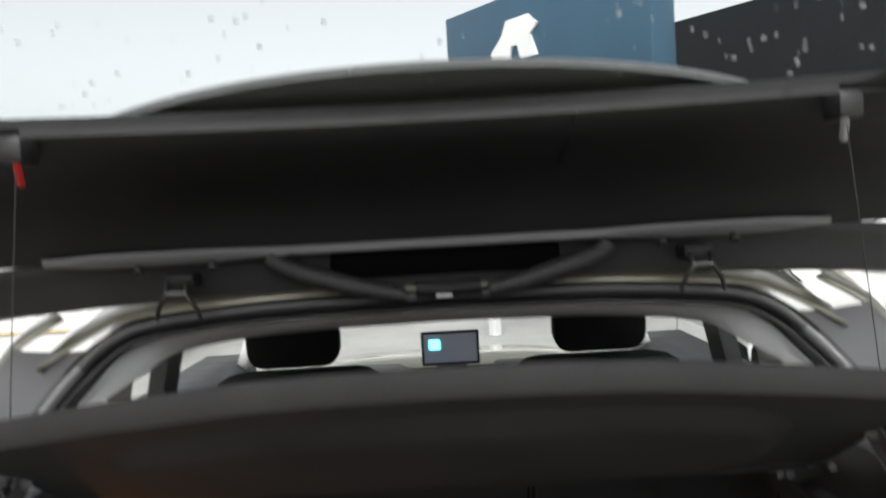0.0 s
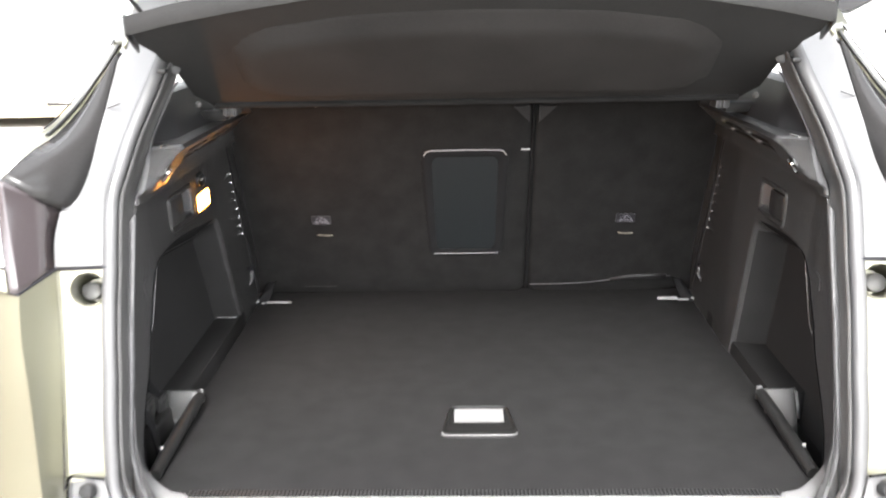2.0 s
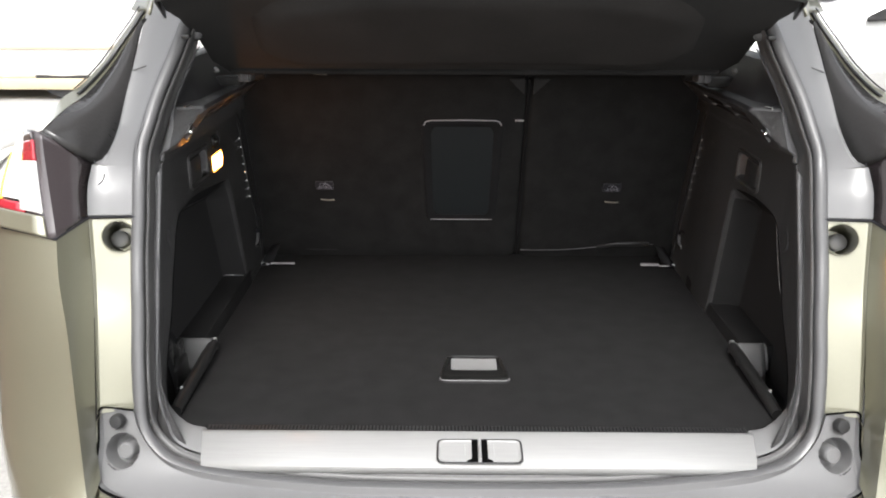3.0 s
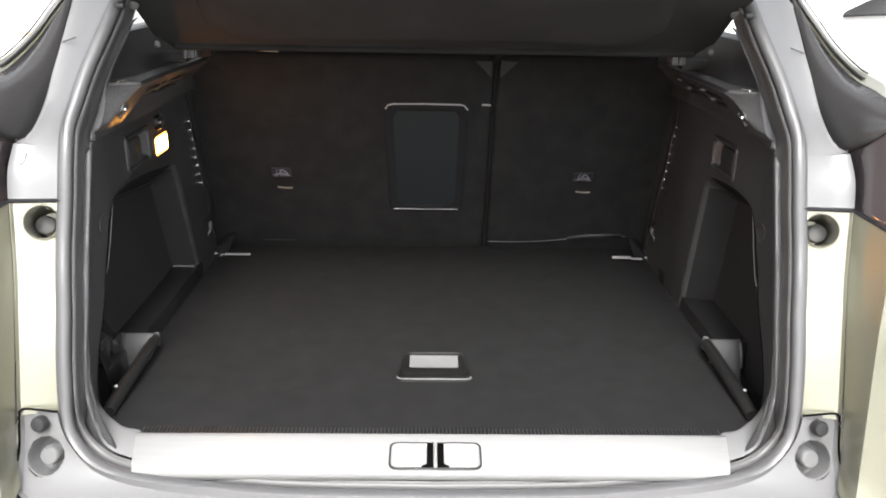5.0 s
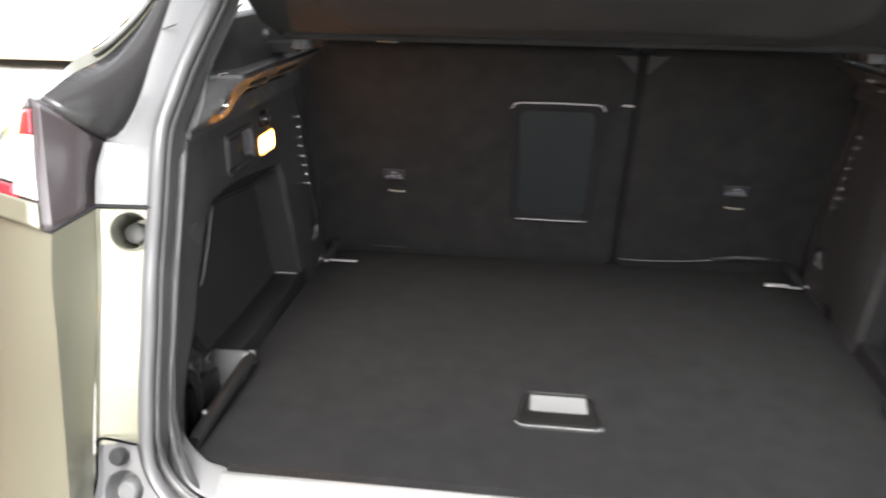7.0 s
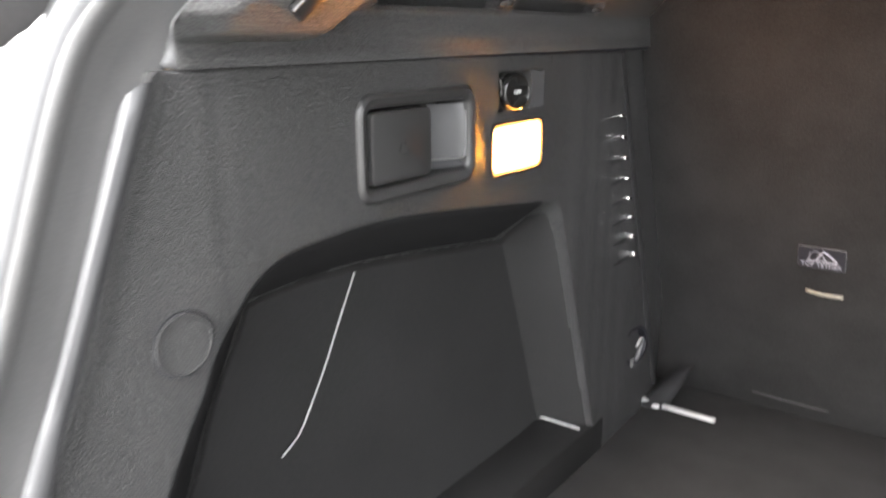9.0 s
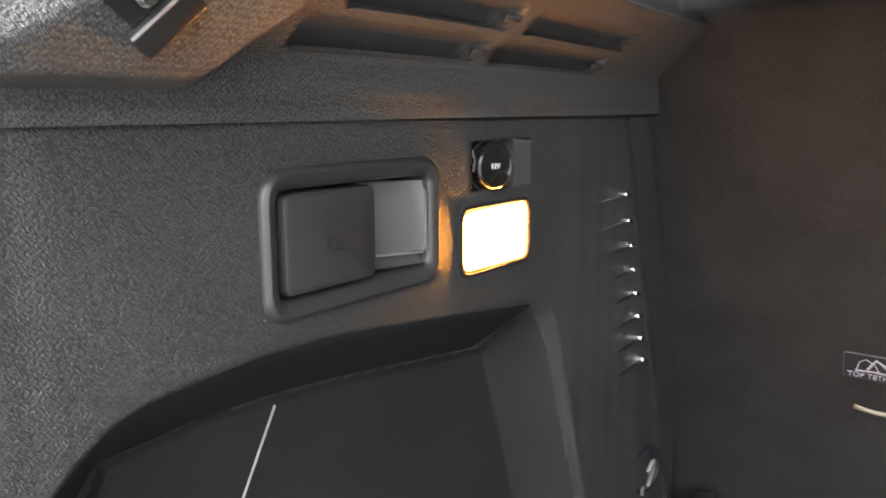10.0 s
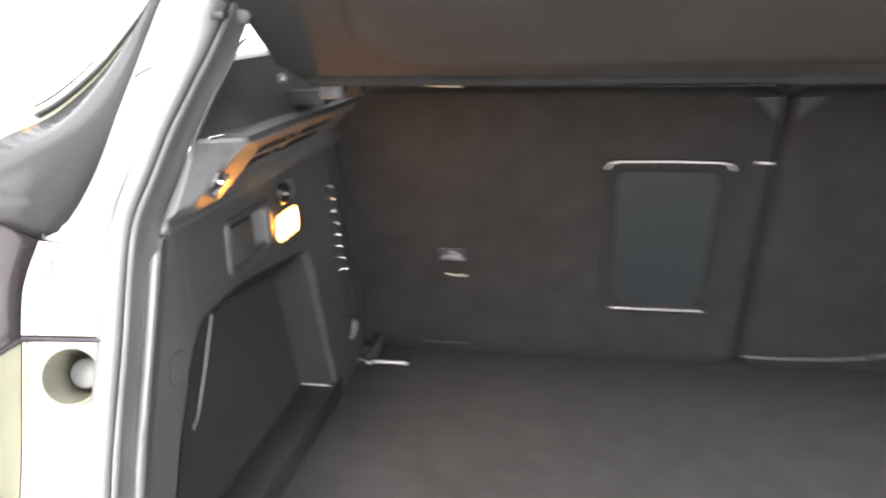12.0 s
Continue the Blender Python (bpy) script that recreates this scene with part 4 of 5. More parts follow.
        plaque(bm, m, [([*bend, (.0335, .0125), (.0335, -.0105), (.029, -.0150)][::-1], h) for h in (-.008, .0012)])
        part("socket_side", bm, TRIMGREY, sock, "grey socket block")
        c = m @ Vector((-.0125, 0, 0))
        turn_out = (1, -.30, 0)
        part("socket_ring", lathe(bmesh.new(), c, turn_out, [(-.010, .0165), (-.001, .0165), (.0012, .0155), (.0012, .0138)], 32), SMOOTH, sock, "glossy black socket ring")
        part("socket_cap", lathe(bmesh.new(), c, turn_out, [(-.004, .0132), (.0040, .0132), (.0062, .0124), (.0070, .0112), (.0062, .0102), (.0058, 0)], 32), GLOSSCAP, sock, "glossy black socket cap")
        part("cap_hinge", tube(bmesh.new(), [m @ Vector(p) for p in ((-.0300, .0095, .0015), (-.0295, .0040, .0028), (-.0290, -.0020, .0015))], .0012, 8), GLOSSCAP, sock, "small cap hinge")
        capm = axes(c + Vector(turn_out).normalized() * .0063, (.30, 1, 0), (0, 0, 1))
        letters("12V", .0042, capm, WHITEPAINT, sock)
    # vent slats on the column
    for i in range(8):
        y, z = .936 + i * .0073, 1.042 - i * .0209
        x = lining_x(np.array([y]), z, s)[0]
        bm = bmesh.new()
        box(bm, (s * x - .003, y - .060, z - .0012), (s * x + .003, y - .006, z + .0012), .0008)
        slat = part("vent_slat", bm, PLASTIC, wall)
        bm = bmesh.new()
        box(bm, (s * x - .0050, y - .0080, z - .0018), (s * x + .0050, y + .0016, z + .0018), .0011)
        bm.transform(Matrix.Translation((0, y, z)) @ Matrix.Rotation(radians(-14), 4, "X") @ Matrix.Translation((0, -y, -z)))
        if i < 2:
            part("slat_edge", tube(bmesh.new(), [(s * (x - .0035), y - .052, z - .0005), (s * (x - .0035), y - .012, z + .001)], .0006, 6), SATIN, slat, "thin pale slat edge")
        part("slat_tip", bm, CHROME if s < 0 else GREYPLASTIC, slat, "bright slat tip")
    # lashing ring
    c = (s * .509, 1.0, .785)
    part("ring_seat", lathe(bmesh.new(), (s * .512, 1.0, .79), (-s, -.25, 0), [(.004, .022), (.004, .019), (-.006, .015), (-.006, 0)], 24), BLACKINK, wall, "black seat of the lashing ring")
    bm = bmesh.new()
    tube(bm, [(s * .506 - s * .004 * math.sin(a), .999 + .008 * math.cos(a), .783 + .017 * math.sin(a)) for a in np.linspace(-2.7, 2.6, 16)], .0018, 8)
    part("lashing_ring", bm, SATIN, wall, "bright steel lashing ring")
    # column front cover towards the seat, closing panel
    part("column_edge", tube(bmesh.new(), [(s * .514, 1.045 - .36 * (z - .78), z) for z in np.linspace(.72, 1.1, 8)], .006), PLASTIC, wall, "black rubber edge beside the seat")

    # upper lining: coving with two slots, ledge and pillar trim
    def trim_edge(z):
        """Inner edge of the pillar trim at a height: half width and depth."""
        h = [1.104, 1.116, 1.121, 1.128, 1.167, 1.203, 1.245]
        return np.interp(z, h, [.504, .503, .498, .490, .496, .503, .505]), np.interp(z, h, [.462, .460, .458, .457, .512, .562, .598])

    def cove(y, u):
        """Point of the coving: u runs from the seam (0) up to the ledge (1)."""
        zz = 1.104 + .070 * u - .006 * u * smoothstep(.62, .92, y)
        rise = max(0.0, float(zz) - 1.129)
        xx = .504 - .001 * smoothstep(0, .18, u) - 1.2 * (rise * rise / (rise + .004))
        # raised rear block with the catch, its lower edge turning up towards the slots
        block = smoothstep(1.1158, 1.1208, zz) * smoothstep(.005, -.005, y - (.539 + 1.35 * (zz - 1.118)))
        xx = xx + (min(xx, .489 - .55 * (zz - 1.12)) - xx) * block
        ex, ey = trim_edge(zz)
        xx = ex + (xx - ex) * smoothstep(-.002, .024, y - ey)
        return float(xx), float(zz)
    rows = []
    for u in np.linspace(0, 1, 52):
        r = []
        y_rear = float(trim_edge(1.104 + .07 * u)[1])
        for y in np.linspace(y_rear, .985, 170):
            xx, zz = cove(y, u)
            for v0, y0, y1 in ((.73, .605, .716), (.50, .588, .712), (.73, .738, .862), (.50, .728, .852)):
                g = smoothstep(.095, .065, abs(u - v0)) * smoothstep(y0 - .004, y0 + .004, y) * (1 - smoothstep(y1 - .004, y1 + .004, y))
                xx += .014 * g
            r.append((s * xx, y, zz))
        rows.append(r)
    cov = part("upper_lining", loft(rows), COVETRIM, car, "black grained upper side lining with slots", thick=.003)
    part("seam_gap", tube(bmesh.new(), [(s * .5062, y, 1.1066 - .0040 * float(smoothstep(.46, .78, y))) for y in np.linspace(.456, .985, 24)], .0013, 6), BLACKINK, cov, "dark seam below the coving")
    top = np.array(rows[-1])
    part("ledge", loft([top, top + np.array([s * .003, 0, .005]), top + np.array([s * .008, 0, .0065]), np.stack([np.full(170, s * .500), top[:, 1], top[:, 2] + .008], 1)]), PLASTIC, cov)
    # recessed panel above the ledge, up to the quarter window
    rows = []
    for z in (1.172, 1.180, 1.195, 1.215, 1.236, 1.243, 1.2455, 1.246):
        ex, ey = (float(v) for v in trim_edge(z))
        lean = .026 * max(0.0, 1 - (z - 1.172) / .07)
        over = .03 if z == 1.246 else (.006 if z == 1.2455 else 0)
        rows.append([(s * (ex + .004 - lean * float(smoothstep(0, .07, y - ey)) + over), y, z) for y in np.linspace(ey - .002, .95, 44)])
    part("quarter_trim", loft(rows), QUARTERTRIM, car, "charcoal lower quarter trim", thick=.002)
    for v0, y in ((.73, .719), (.50, .716), (.73, .862), (.50, .854)):
        xx, zz = cove(y, v0)
        bm = box(bmesh.new(), (-.007, -.0026, -.002), (.003, .0026, .002), .0008)
        bm.transform(pose(s * (xx + .001), y, zz, 0, 0, 25 * s) @ pose(0, 0, 0, 35, 0, 90))
        part("slot_tip", bm, CHROME if s < 0 else GREYPLASTIC, cov, "bright tip of the slot")
    # roller-blind catch
    p1, p2, p3 = (Vector((s * x, y, z)) for x, y, z in ((.4790, .5078, 1.1297), (.4712, .5210, 1.1440), (.4822, .5160, 1.1240)))
    m = axes(p1, p2 - p1, p3 - p1)
    out = 1 if m.col[2].x * s < 0 else -1
    bm = box(bmesh.new(), (0, 0, -.012), ((p2 - p1).length + .004, (p3 - p1).length, .0012), .0012)
    bm.transform(m @ Matrix.Diagonal((1, 1, out, 1)))
    catch = part("cover_catch", bm, SATINDARK, cov, "grey-black plastic catch for the cover")
    part("catch_edge", tube(bmesh.new(), [m @ Vector((0, .0004, out * .0012)), m @ Vector(((p2 - p1).length + .003, .0004, out * .0012))], .0007, 6), SATIN, catch, "thin pale edge")
    bm = bmesh.new()
    diamond = [(.003, -.001), (.022, -.002), (.026, -.012), (.016, -.019), (.002, -.013)]
    plaque(bm, m @ Matrix.Diagonal((1, 1, out, 1)), [(diamond, -.004), (diamond, -.0015)])
    part("catch_well", bm, SMOOTH, catch, "dark well of the catch", smooth=False)
    part("catch_pin", lathe(bmesh.new(), m @ Vector((.012, -.008, out * .001)), m.col[2].to_3d() * out, [(-.004, .0036), (.0015, .0036), (.003, .0022), (.003, 0)], 16), CHROME, catch, "bright pin")
    # pillar trim along the seal
    sel = (A[:, 2] > 1.085) & (A[:, 2] < 1.30)
    a = A[sel] + IA[sel] * .0285 + DA[sel] * .040
    a = a[a[:, 2] > 1.1035]
    upper = [tuple(p + np.array([-.001, .012, .002])) for p in (a[np.argmin(abs(a[:, 2] - h))] for h in (1.275, 1.30))]
    edge_pts = [(float(trim_edge(h)[0]), float(trim_edge(h)[1]), h) for h in (1.104, 1.116, 1.121, 1.128, 1.148, 1.167, 1.185, 1.203, 1.225, 1.245)]
    n = 70
    a, b = spline(a, n) * side, spline(edge_pts + upper, n) * side
    part("pillar_trim", loft([a, a * .8 + b * .2 + np.array([0, -.0012, 0]), a * .5 + b * .5 + np.array([0, -.0016, 0]), a * .15 + b * .85 + np.array([0, -.001, 0]), b, b + np.array([s * .003, .004, 0])]), TRIMGREY, car, "grey trim inside the seal", thick=.002)
    part("trim_line", tube(bmesh.new(), [(s * .4735, .501, 1.184), (s * .470, .523, 1.183)], .0016), CHROME, car, "thin bright edge")
    # shelf bearing
    bear = part("shelf_bearing", boxed((min(s * .420, s * .446), .728, 1.193), (max(s * .420, s * .446), .768, 1.213), .004), TRIMGREY, car, "grey shelf bearing")
    bm = bmesh.new()
    for k in (-.008, .004):
        box(bm, (s * .430 + k - .003, .721, 1.195), (s * .430 + k + .003, .730, 1.211), .0015)
    part("bearing_rib", bm, TRIMGREY, bear)
    part("bearing_arm", boxed((min(s * .442, s * .52), .738, 1.184), (max(s * .442, s * .52), .768, 1.202), .004), GATEBLACK, car, "black bearing arm")
    part("bearing_boss", lathe(bmesh.new(), (s * .416, .777, 1.211), (-s, .1, 0), [(-.022, .018), (-.020, .021), (-.006, .021), (-.004, .0195), (.006, .0195), (.010, .017), (.011, 0)], 28), GATEBLACK, car, "black round shelf bearing boss")

# buckle and folded webbing hanging in the bin
strap = tagged(part("jack_strap", boxed((-.556, .458, .640), (-.528, .532, .728), .008, 3), SMOOTH), "black buckle and folded webbing hanging in the side bin", "strap")


def webbing(pts, wide, material, label=""):
    """A flat band along a line, its width lying towards the front of the car."""
    mid = spline(pts, 18)
    along = np.gradient(mid, axis=0)
    across = np.cross(along, np.array([1.0, 0, 0]))
    across /= np.linalg.norm(across, axis=1, keepdims=True)
    rows = [mid + across * wide * f + np.array([.0012 * math.cos(f * 3.1), 0, 0]) for f in (-.5, -.4, 0, .4, .5)]
    return part("webbing", loft(rows), material, strap, label, thick=.0022)


webbing([(-.550, .432, .815), (-.547, .452, .795), (-.543, .476, .772), (-.541, .500, .748), (-.543, .522, .722)], .019, SLEEVEGREY, "worn black webbing")
webbing([(-.553, .505, .785), (-.548, .512, .765), (-.543, .520, .745), (-.540, .524, .715)], .016, SLEEVE)
webbing([(-.540, .452, .762), (-.534, .456, .735), (-.533, .462, .700), (-.535, .468, .670)], .018, SLEEVE)
for lo, hi in (((-.556, .452, .736), (-.537, .489, .772)), ((-.557, .504, .718), (-.536, .538, .754))):
    buckle = part("buckle", boxed(lo, hi, .005, 3), SMOOTH, strap, "black plastic buckle")
    x, y, z = hi
    # grey tube over the buckle: a highlight put in as colour
    part("buckle_edge", tube(bmesh.new(), [(x, lo[1] + .004, z - .010), (x - .002, lo[1] + .006, z - .001), (x - .003, y - .006, z - .002), (x, y - .003, z - .012)], .0016, 6), TRIMGREY, buckle, "painted highlight on the buckle edge")
    part("buckle_prong", boxed((x - .004, lo[1] + .010, lo[2] - .012), (x + .002, y - .012, z - .012), .002), SATINDARK, buckle)
part("clip", tube(bmesh.new(), [(-.530, .461, .690), (-.530, .480, .672)], .0020, 6), TRIMGREY, strap, "small grey clip")

# ---- parcel shelf, raised ----
shelf = thing("parcel_shelf", "dark grey felt parcel shelf raised on two cords", "parcel shelf", (0, .55, 1.29))
TILT_Z = -.6
REAR = np.array([(0, .396), (.10, .399), (.18, .406), (.32, .436), (.42, .462), (.492, .487)])


def shelf_z(y, up=0.0):
    return 1.35 + TILT_Z * (y - .482) + up


def half_width(y):
    return float(np.interp(y, [.39, .487, .525, .535, .56, .59, .677, .70, .73], [.494, .494, .497, .483, .483, .475, .478, .465, .455]))


def shelf_rows(up, inset=0.0, n=41):
    rows = []
    for v in np.linspace(0, 1, 18):
        r = []
        for u in np.linspace(-1, 1, n):
            y_front = .722
            xr = abs(u) * (.492 - inset)
            y0 = np.interp(xr, REAR[:, 0], REAR[:, 1]) + inset
            y = y0 + (y_front - inset - y0) * v
            x = u * (half_width(y) - inset)
            r.append((x, y, shelf_z(y, up)))
        rows.append(r)
    return rows


def shelf_slab(lo, hi, inset):
    bm = bmesh.new()
    under, top = grid(bm, shelf_rows(lo, inset)), grid(bm, shelf_rows(hi, inset))
    for p, q in ((under[0], top[0]), (under[-1], top[-1]), ([r[0] for r in under], [r[0] for r in top]), ([r[-1] for r in under], [r[-1] for r in top])):
        for i in range(len(p) - 1):
            bm.faces.new((p[i], p[i + 1], q[i + 1], q[i]))
    return bm


part("shelf_board", shelf_slab(.004, .026, .004), BOARDCLOTH, shelf, "black felt-covered board")
# rolled rim along the rear edge
rows = []
for k, (back, up) in enumerate(((.030, .016), (.012, .014), (.004, .002), (-.001, -.001), (-.004, .003), (-.005, .014), (-.003, .024), (.006, .030), (.02, .0285))):
    r = []
    for u in np.linspace(-1, 1, 61):
        x = u * .494
        y = float(np.interp(abs(x), REAR[:, 0], REAR[:, 1])) + back
        r.append((x, y, shelf_z(y, up)))
    rows.append(r)
part("rear_rim", loft(rows), RIMCLOTH, shelf, "grey felt-covered rear rim")
# padded panel of the underside
rows = []
for v in np.linspace(0, 1, 22):
    r = []
    for u in np.linspace(-1, 1, 41):
        w = .362 + .026 * v
        y0 = np.interp(abs(u) * .362, REAR[:, 0], REAR[:, 1]) + .048
        y = y0 + (.690 - y0) * v
        e, ev = (1 - abs(u)) * 1.3, min(v * .9, (1 - v) * .8)
        e = .3 - math.hypot(.3 - e, .3 - ev) if max(e, ev) < .3 else min(e, ev)
        r.append((u * w, y, shelf_z(y, .0078) - .0188 * float(smoothstep(0, .12, e))))
    rows.append(r)
part("underside_pad", loft(rows), SHELFCLOTH, shelf, "padded felt panel", thick=.002)
part("front_hem", tube(bmesh.new(), [(x, .708, shelf_z(.708, .002)) for x in np.linspace(-.45, .45, 9)], .006), SEATCLOTH, shelf, "sewn front hem")
for s in (1, -1):
    part("side_flange", loft([[(s * x, y, shelf_z(y, up)) for y, x in ((.484, .4945), (.500, .4955), (.527, .4975))] for up in (-.003, .004, .027)]), SMOOTH, shelf, "black end flange", thick=.004)
    part("pivot_clip", lathe(bmesh.new(), (s * .470, .590, 1.2915), (-s * .3, -.8, -.3), [(-.010, .0075), (.004, .0085), (.008, .0075), (.0095, .0045), (.0095, 0)], 20), TRIMGREY, shelf, "grey-black pivot clip")
    part("pivot_clip", boxed((min(s * .470, s * .484), .548, 1.286), (max(s * .470, s * .484), .566, 1.294), .003), SMOOTH, shelf, "black pivot clip")
    part("pivot_clip", lathe(bmesh.new(), (s * .470, .680, 1.222), (-s * .3, -.8, .2), [(-.012, .0048), (.003, .0052), (.005, .0042), (.006, .0020), (.006, 0)], 20), DARKGREY, shelf, "grey pivot clip")
    part("cord", tube(bmesh.new(), [(s * .410, .464, shelf_z(.464, .026)), (s * .402, .470, 1.50), (s * .392, .478, 1.64)], .0006, 6), PLASTIC, shelf, "thin black lifting cord")
part("speck", boxed((.179, .4035, shelf_z(.404, .006)), (.1805, .408, shelf_z(.404, .0075)), .0), WHITEINK, shelf, smooth=False)

part("front_flap", loft([[(x, y, z - .003 * math.cos(x * 9)) for x in np.linspace(-.45, .45, 19)] for y, z in ((.690, 1.2445), (.722, 1.2245), (.755, 1.2190), (.83, 1.214), (.90, 1.206), (.955, 1.19))]), SHELFCLOTH, shelf, "soft front flap of the shelf", thick=.003)
part("care_tag", loft([[(x, .752 + dy, z + dz) for x, z in ((-.354, 1.2125), (-.335, 1.2095), (-.31, 1.2070), (-.283, 1.2060))] for dy, dz in ((0, 0), (.010, -.003), (.022, -.004))]), TAPE, shelf, "pale sewn tag", thick=.001)

# ---- tailgate, open above ----
gate = thing("tailgate", "black-lined open tailgate with rain-wet rear window", "tailgate", (0, .70, 1.47))


def gate_point(x, v, up=0.0):
    """Place on the tailgate's inner face: v metres from the hinge, up metres proud of it, towards the ground."""
    c, q = math.cos(radians(32)), math.sin(radians(32))
    return (x, .70 - v * c - up * q, 1.515 + v * q - up * c)


def gate_rows(levels, n=33):
    rows = []
    for v, up, w in levels:
        rows.append([gate_point(w * u, v - .018 * (1 - u * u) * (v > .2), up) for u in np.linspace(-1, 1, n)])
    return rows


part("header_lining", loft(gate_rows([(.0, -.01, .62), (.02, .0, .62), (.05, -.022, .62), (.09, -.035, .62), (.14, -.028, .62), (.20, -.012, .61), (.245, -.005, .60), (.258, -.010, .60), (.261, -.030, .60)])), GATEBLACK, gate, "black header lining of the tailgate", thick=.003)
xs = np.linspace(-.475, .475, 60)
deep = [.007 + .014 * float(smoothstep(.17, .30, abs(x)) * smoothstep(.475, .40, abs(x))) for x in xs]
part("header_strip", loft([[gate_point(x, .030 - d * f, .004 + .004 * math.sin(math.pi * f)) for x, d in zip(xs, deep)] for f in (-.3, 0, .35, .7, 1.0, 1.15)]), SATIN, gate, "grey satin strip along the header", thick=.003)
part("hinge_panel", loft([[(x, y - .010 * (1 - (x / .5) ** 2), z - .012 * abs(x / .5) ** 3 + .0) for x in np.linspace(-.60, .60, 25)] for y, z in ((.690, 1.535), (.702, 1.520), (.708, 1.495), (.712, 1.478), (.725, 1.474))]), PLASTIC, gate, "black panel behind the hinges", thick=.003)
part("panel_seam", tube(bmesh.new(), [gate_point(.14, .13, .002 - .03), gate_point(.14, .19, -.012), gate_point(.14, .25, -.003)], .0012, 6), BLACKINK, gate)
for s in (1, -1):
    part("side_lining", loft([[gate_point(s * w, v, up) for v, up in ((.262, -.012), (.30, -.006), (.40, -.004), (.60, -.004), (.85, -.004))] for w, up in ((.455, -.02), (.475, 0), (.53, .004), (.575, .0), (.62, -.02))]), GATEBLACK, gate, "black side lining", thick=.003)
    bm = box(bmesh.new(), (-.012, -.018, -.012), (.012, .018, .012), .004)
    bm.transform(Matrix.Translation(gate_point(s * .392, .252, .010)))
    hook = part("cord_hook", bm, SMOOTH, gate, "black cord hook")
    part("hook_pin", tube(bmesh.new(), [gate_point(s * .388, .262, .018), gate_point(s * .396, .235, .026), gate_point(s * .402, .220, .024)], .004, 8), GREYPLASTIC if s > 0 else REDPLASTIC, hook)
    # hinge
    hx = s * .311
    bm = bmesh.new()
    for k in (-1, 1):
        tube(bm, spline([(hx + k * .026, .655, 1.452), (hx + k * .022, .652, 1.466), (hx + k * .012, .650, 1.482), (hx + k * .012, .660, 1.497)], 12), .0027, 8)
    hinge = part("hinge_bow", bm, SMOOTH, gate, "black hinge bow")
    part("hinge_block", boxed((hx - .018, .662, 1.488), (hx + .018, .700, 1.506), .004), GATEBLACK, hinge, "black hinge block")
    part("hinge_bar", tube(bmesh.new(), [(hx - .012, .650, 1.484), (hx + .012, .650, 1.484)], .002, 8), SATIN, hinge)
    for k in (-.045, .042):
        part("screw", lathe(bmesh.new(), (hx + k, .66, 1.512), (0, -.8, -.6), [(-.004, .006), (.002, .006), (.004, .004), (.004, 0)], 14), SMOOTH, hinge)
    # gas strut
    part("gas_strut", tube(bmesh.new(), [(s * .527, .630, 1.375), (s * .532, .50, 1.458), (s * .532, .499, 1.459), (s * .545, .16, 1.68)], [.004, .004, .009, .009], 12), SMOOTH, gate, "black gas strut")
# corrugated cable sleeves either side of a dark pocket
part("pocket", boxed((-.135, .690, 1.486), (.150, .702, 1.522), .006), SLOT, gate, "dark pocket behind the sleeves")
for pts in ([(-.205, .682, 1.518), (-.192, .680, 1.509), (-.168, .677, 1.498), (-.134, .675, 1.487), (-.090, .676, 1.474), (-.045, .682, 1.464)], [(.205, .682, 1.514), (.196, .680, 1.504), (.172, .677, 1.494), (.140, .675, 1.485), (.100, .676, 1.474), (.060, .682, 1.465)]):
    p = spline(pts, 60)
    part("cable_sleeve", tube(bmesh.new(), p, [.0128 - .003 * smoothstep(25, 59, k) + .0005 * math.sin(k * 1.9) for k in range(60)], 14), SLEEVEGREY, gate, "corrugated grey-black cable sleeve")
part("gate_bar", tube(bmesh.new(), [(-.03, .69, 1.470), (.0, .69, 1.468), (.05, .69, 1.470)], .010, 10), GATEBLACK, gate)
part("small_tag", boxed((-.006, .676, 1.459), (.014, .680, 1.4635), .001), GREYPLASTIC, gate, "small pale tag")
# rear window with its frame below
GLASSR = [(v, .47 - .03 * ((v - .27) / .4)) for v in np.linspace(.262, .66, 8)]
pane = part("rear_window", loft([[gate_point(w * u, v - .018 * (1 - u * u), -.022) for u in np.linspace(-1, 1, 25)] for v, w in GLASSR]), WINDOW, gate, "rain-spotted rear window glass")
pane.visible_shadow = False
part("lower_lining", loft(gate_rows([(.655, -.02, .50), (.66, -.002, .52), (.70, .004, .53), (.94, .004, .53), (1.0, -.02, .52)])), PLASTIC, gate, "black lower lining", thick=.003)
for s in (1, -1):
    arc = [(.397 + .060 * math.sin(a), .322 - .060 * math.cos(a)) for a in np.linspace(0, math.pi / 2, 12)]
    part("window_corner", loft([[gate_point(s * x, v - .018 * (1 - (x / .5) ** 2), -.016) for x, v in arc], [gate_point(s * min(.50, x + .02 * k), (.250 if k < 11 else .30), -.014) for k, (x, v) in enumerate(arc)]]), GATEBLACK, gate, "black rounded window corner", thick=.002)


def spoiler_edge(x):
    """How far the spoiler reaches past the hinge line, seen through the glass."""
    return .279 - .40 * x * x - 1.2 * x ** 4


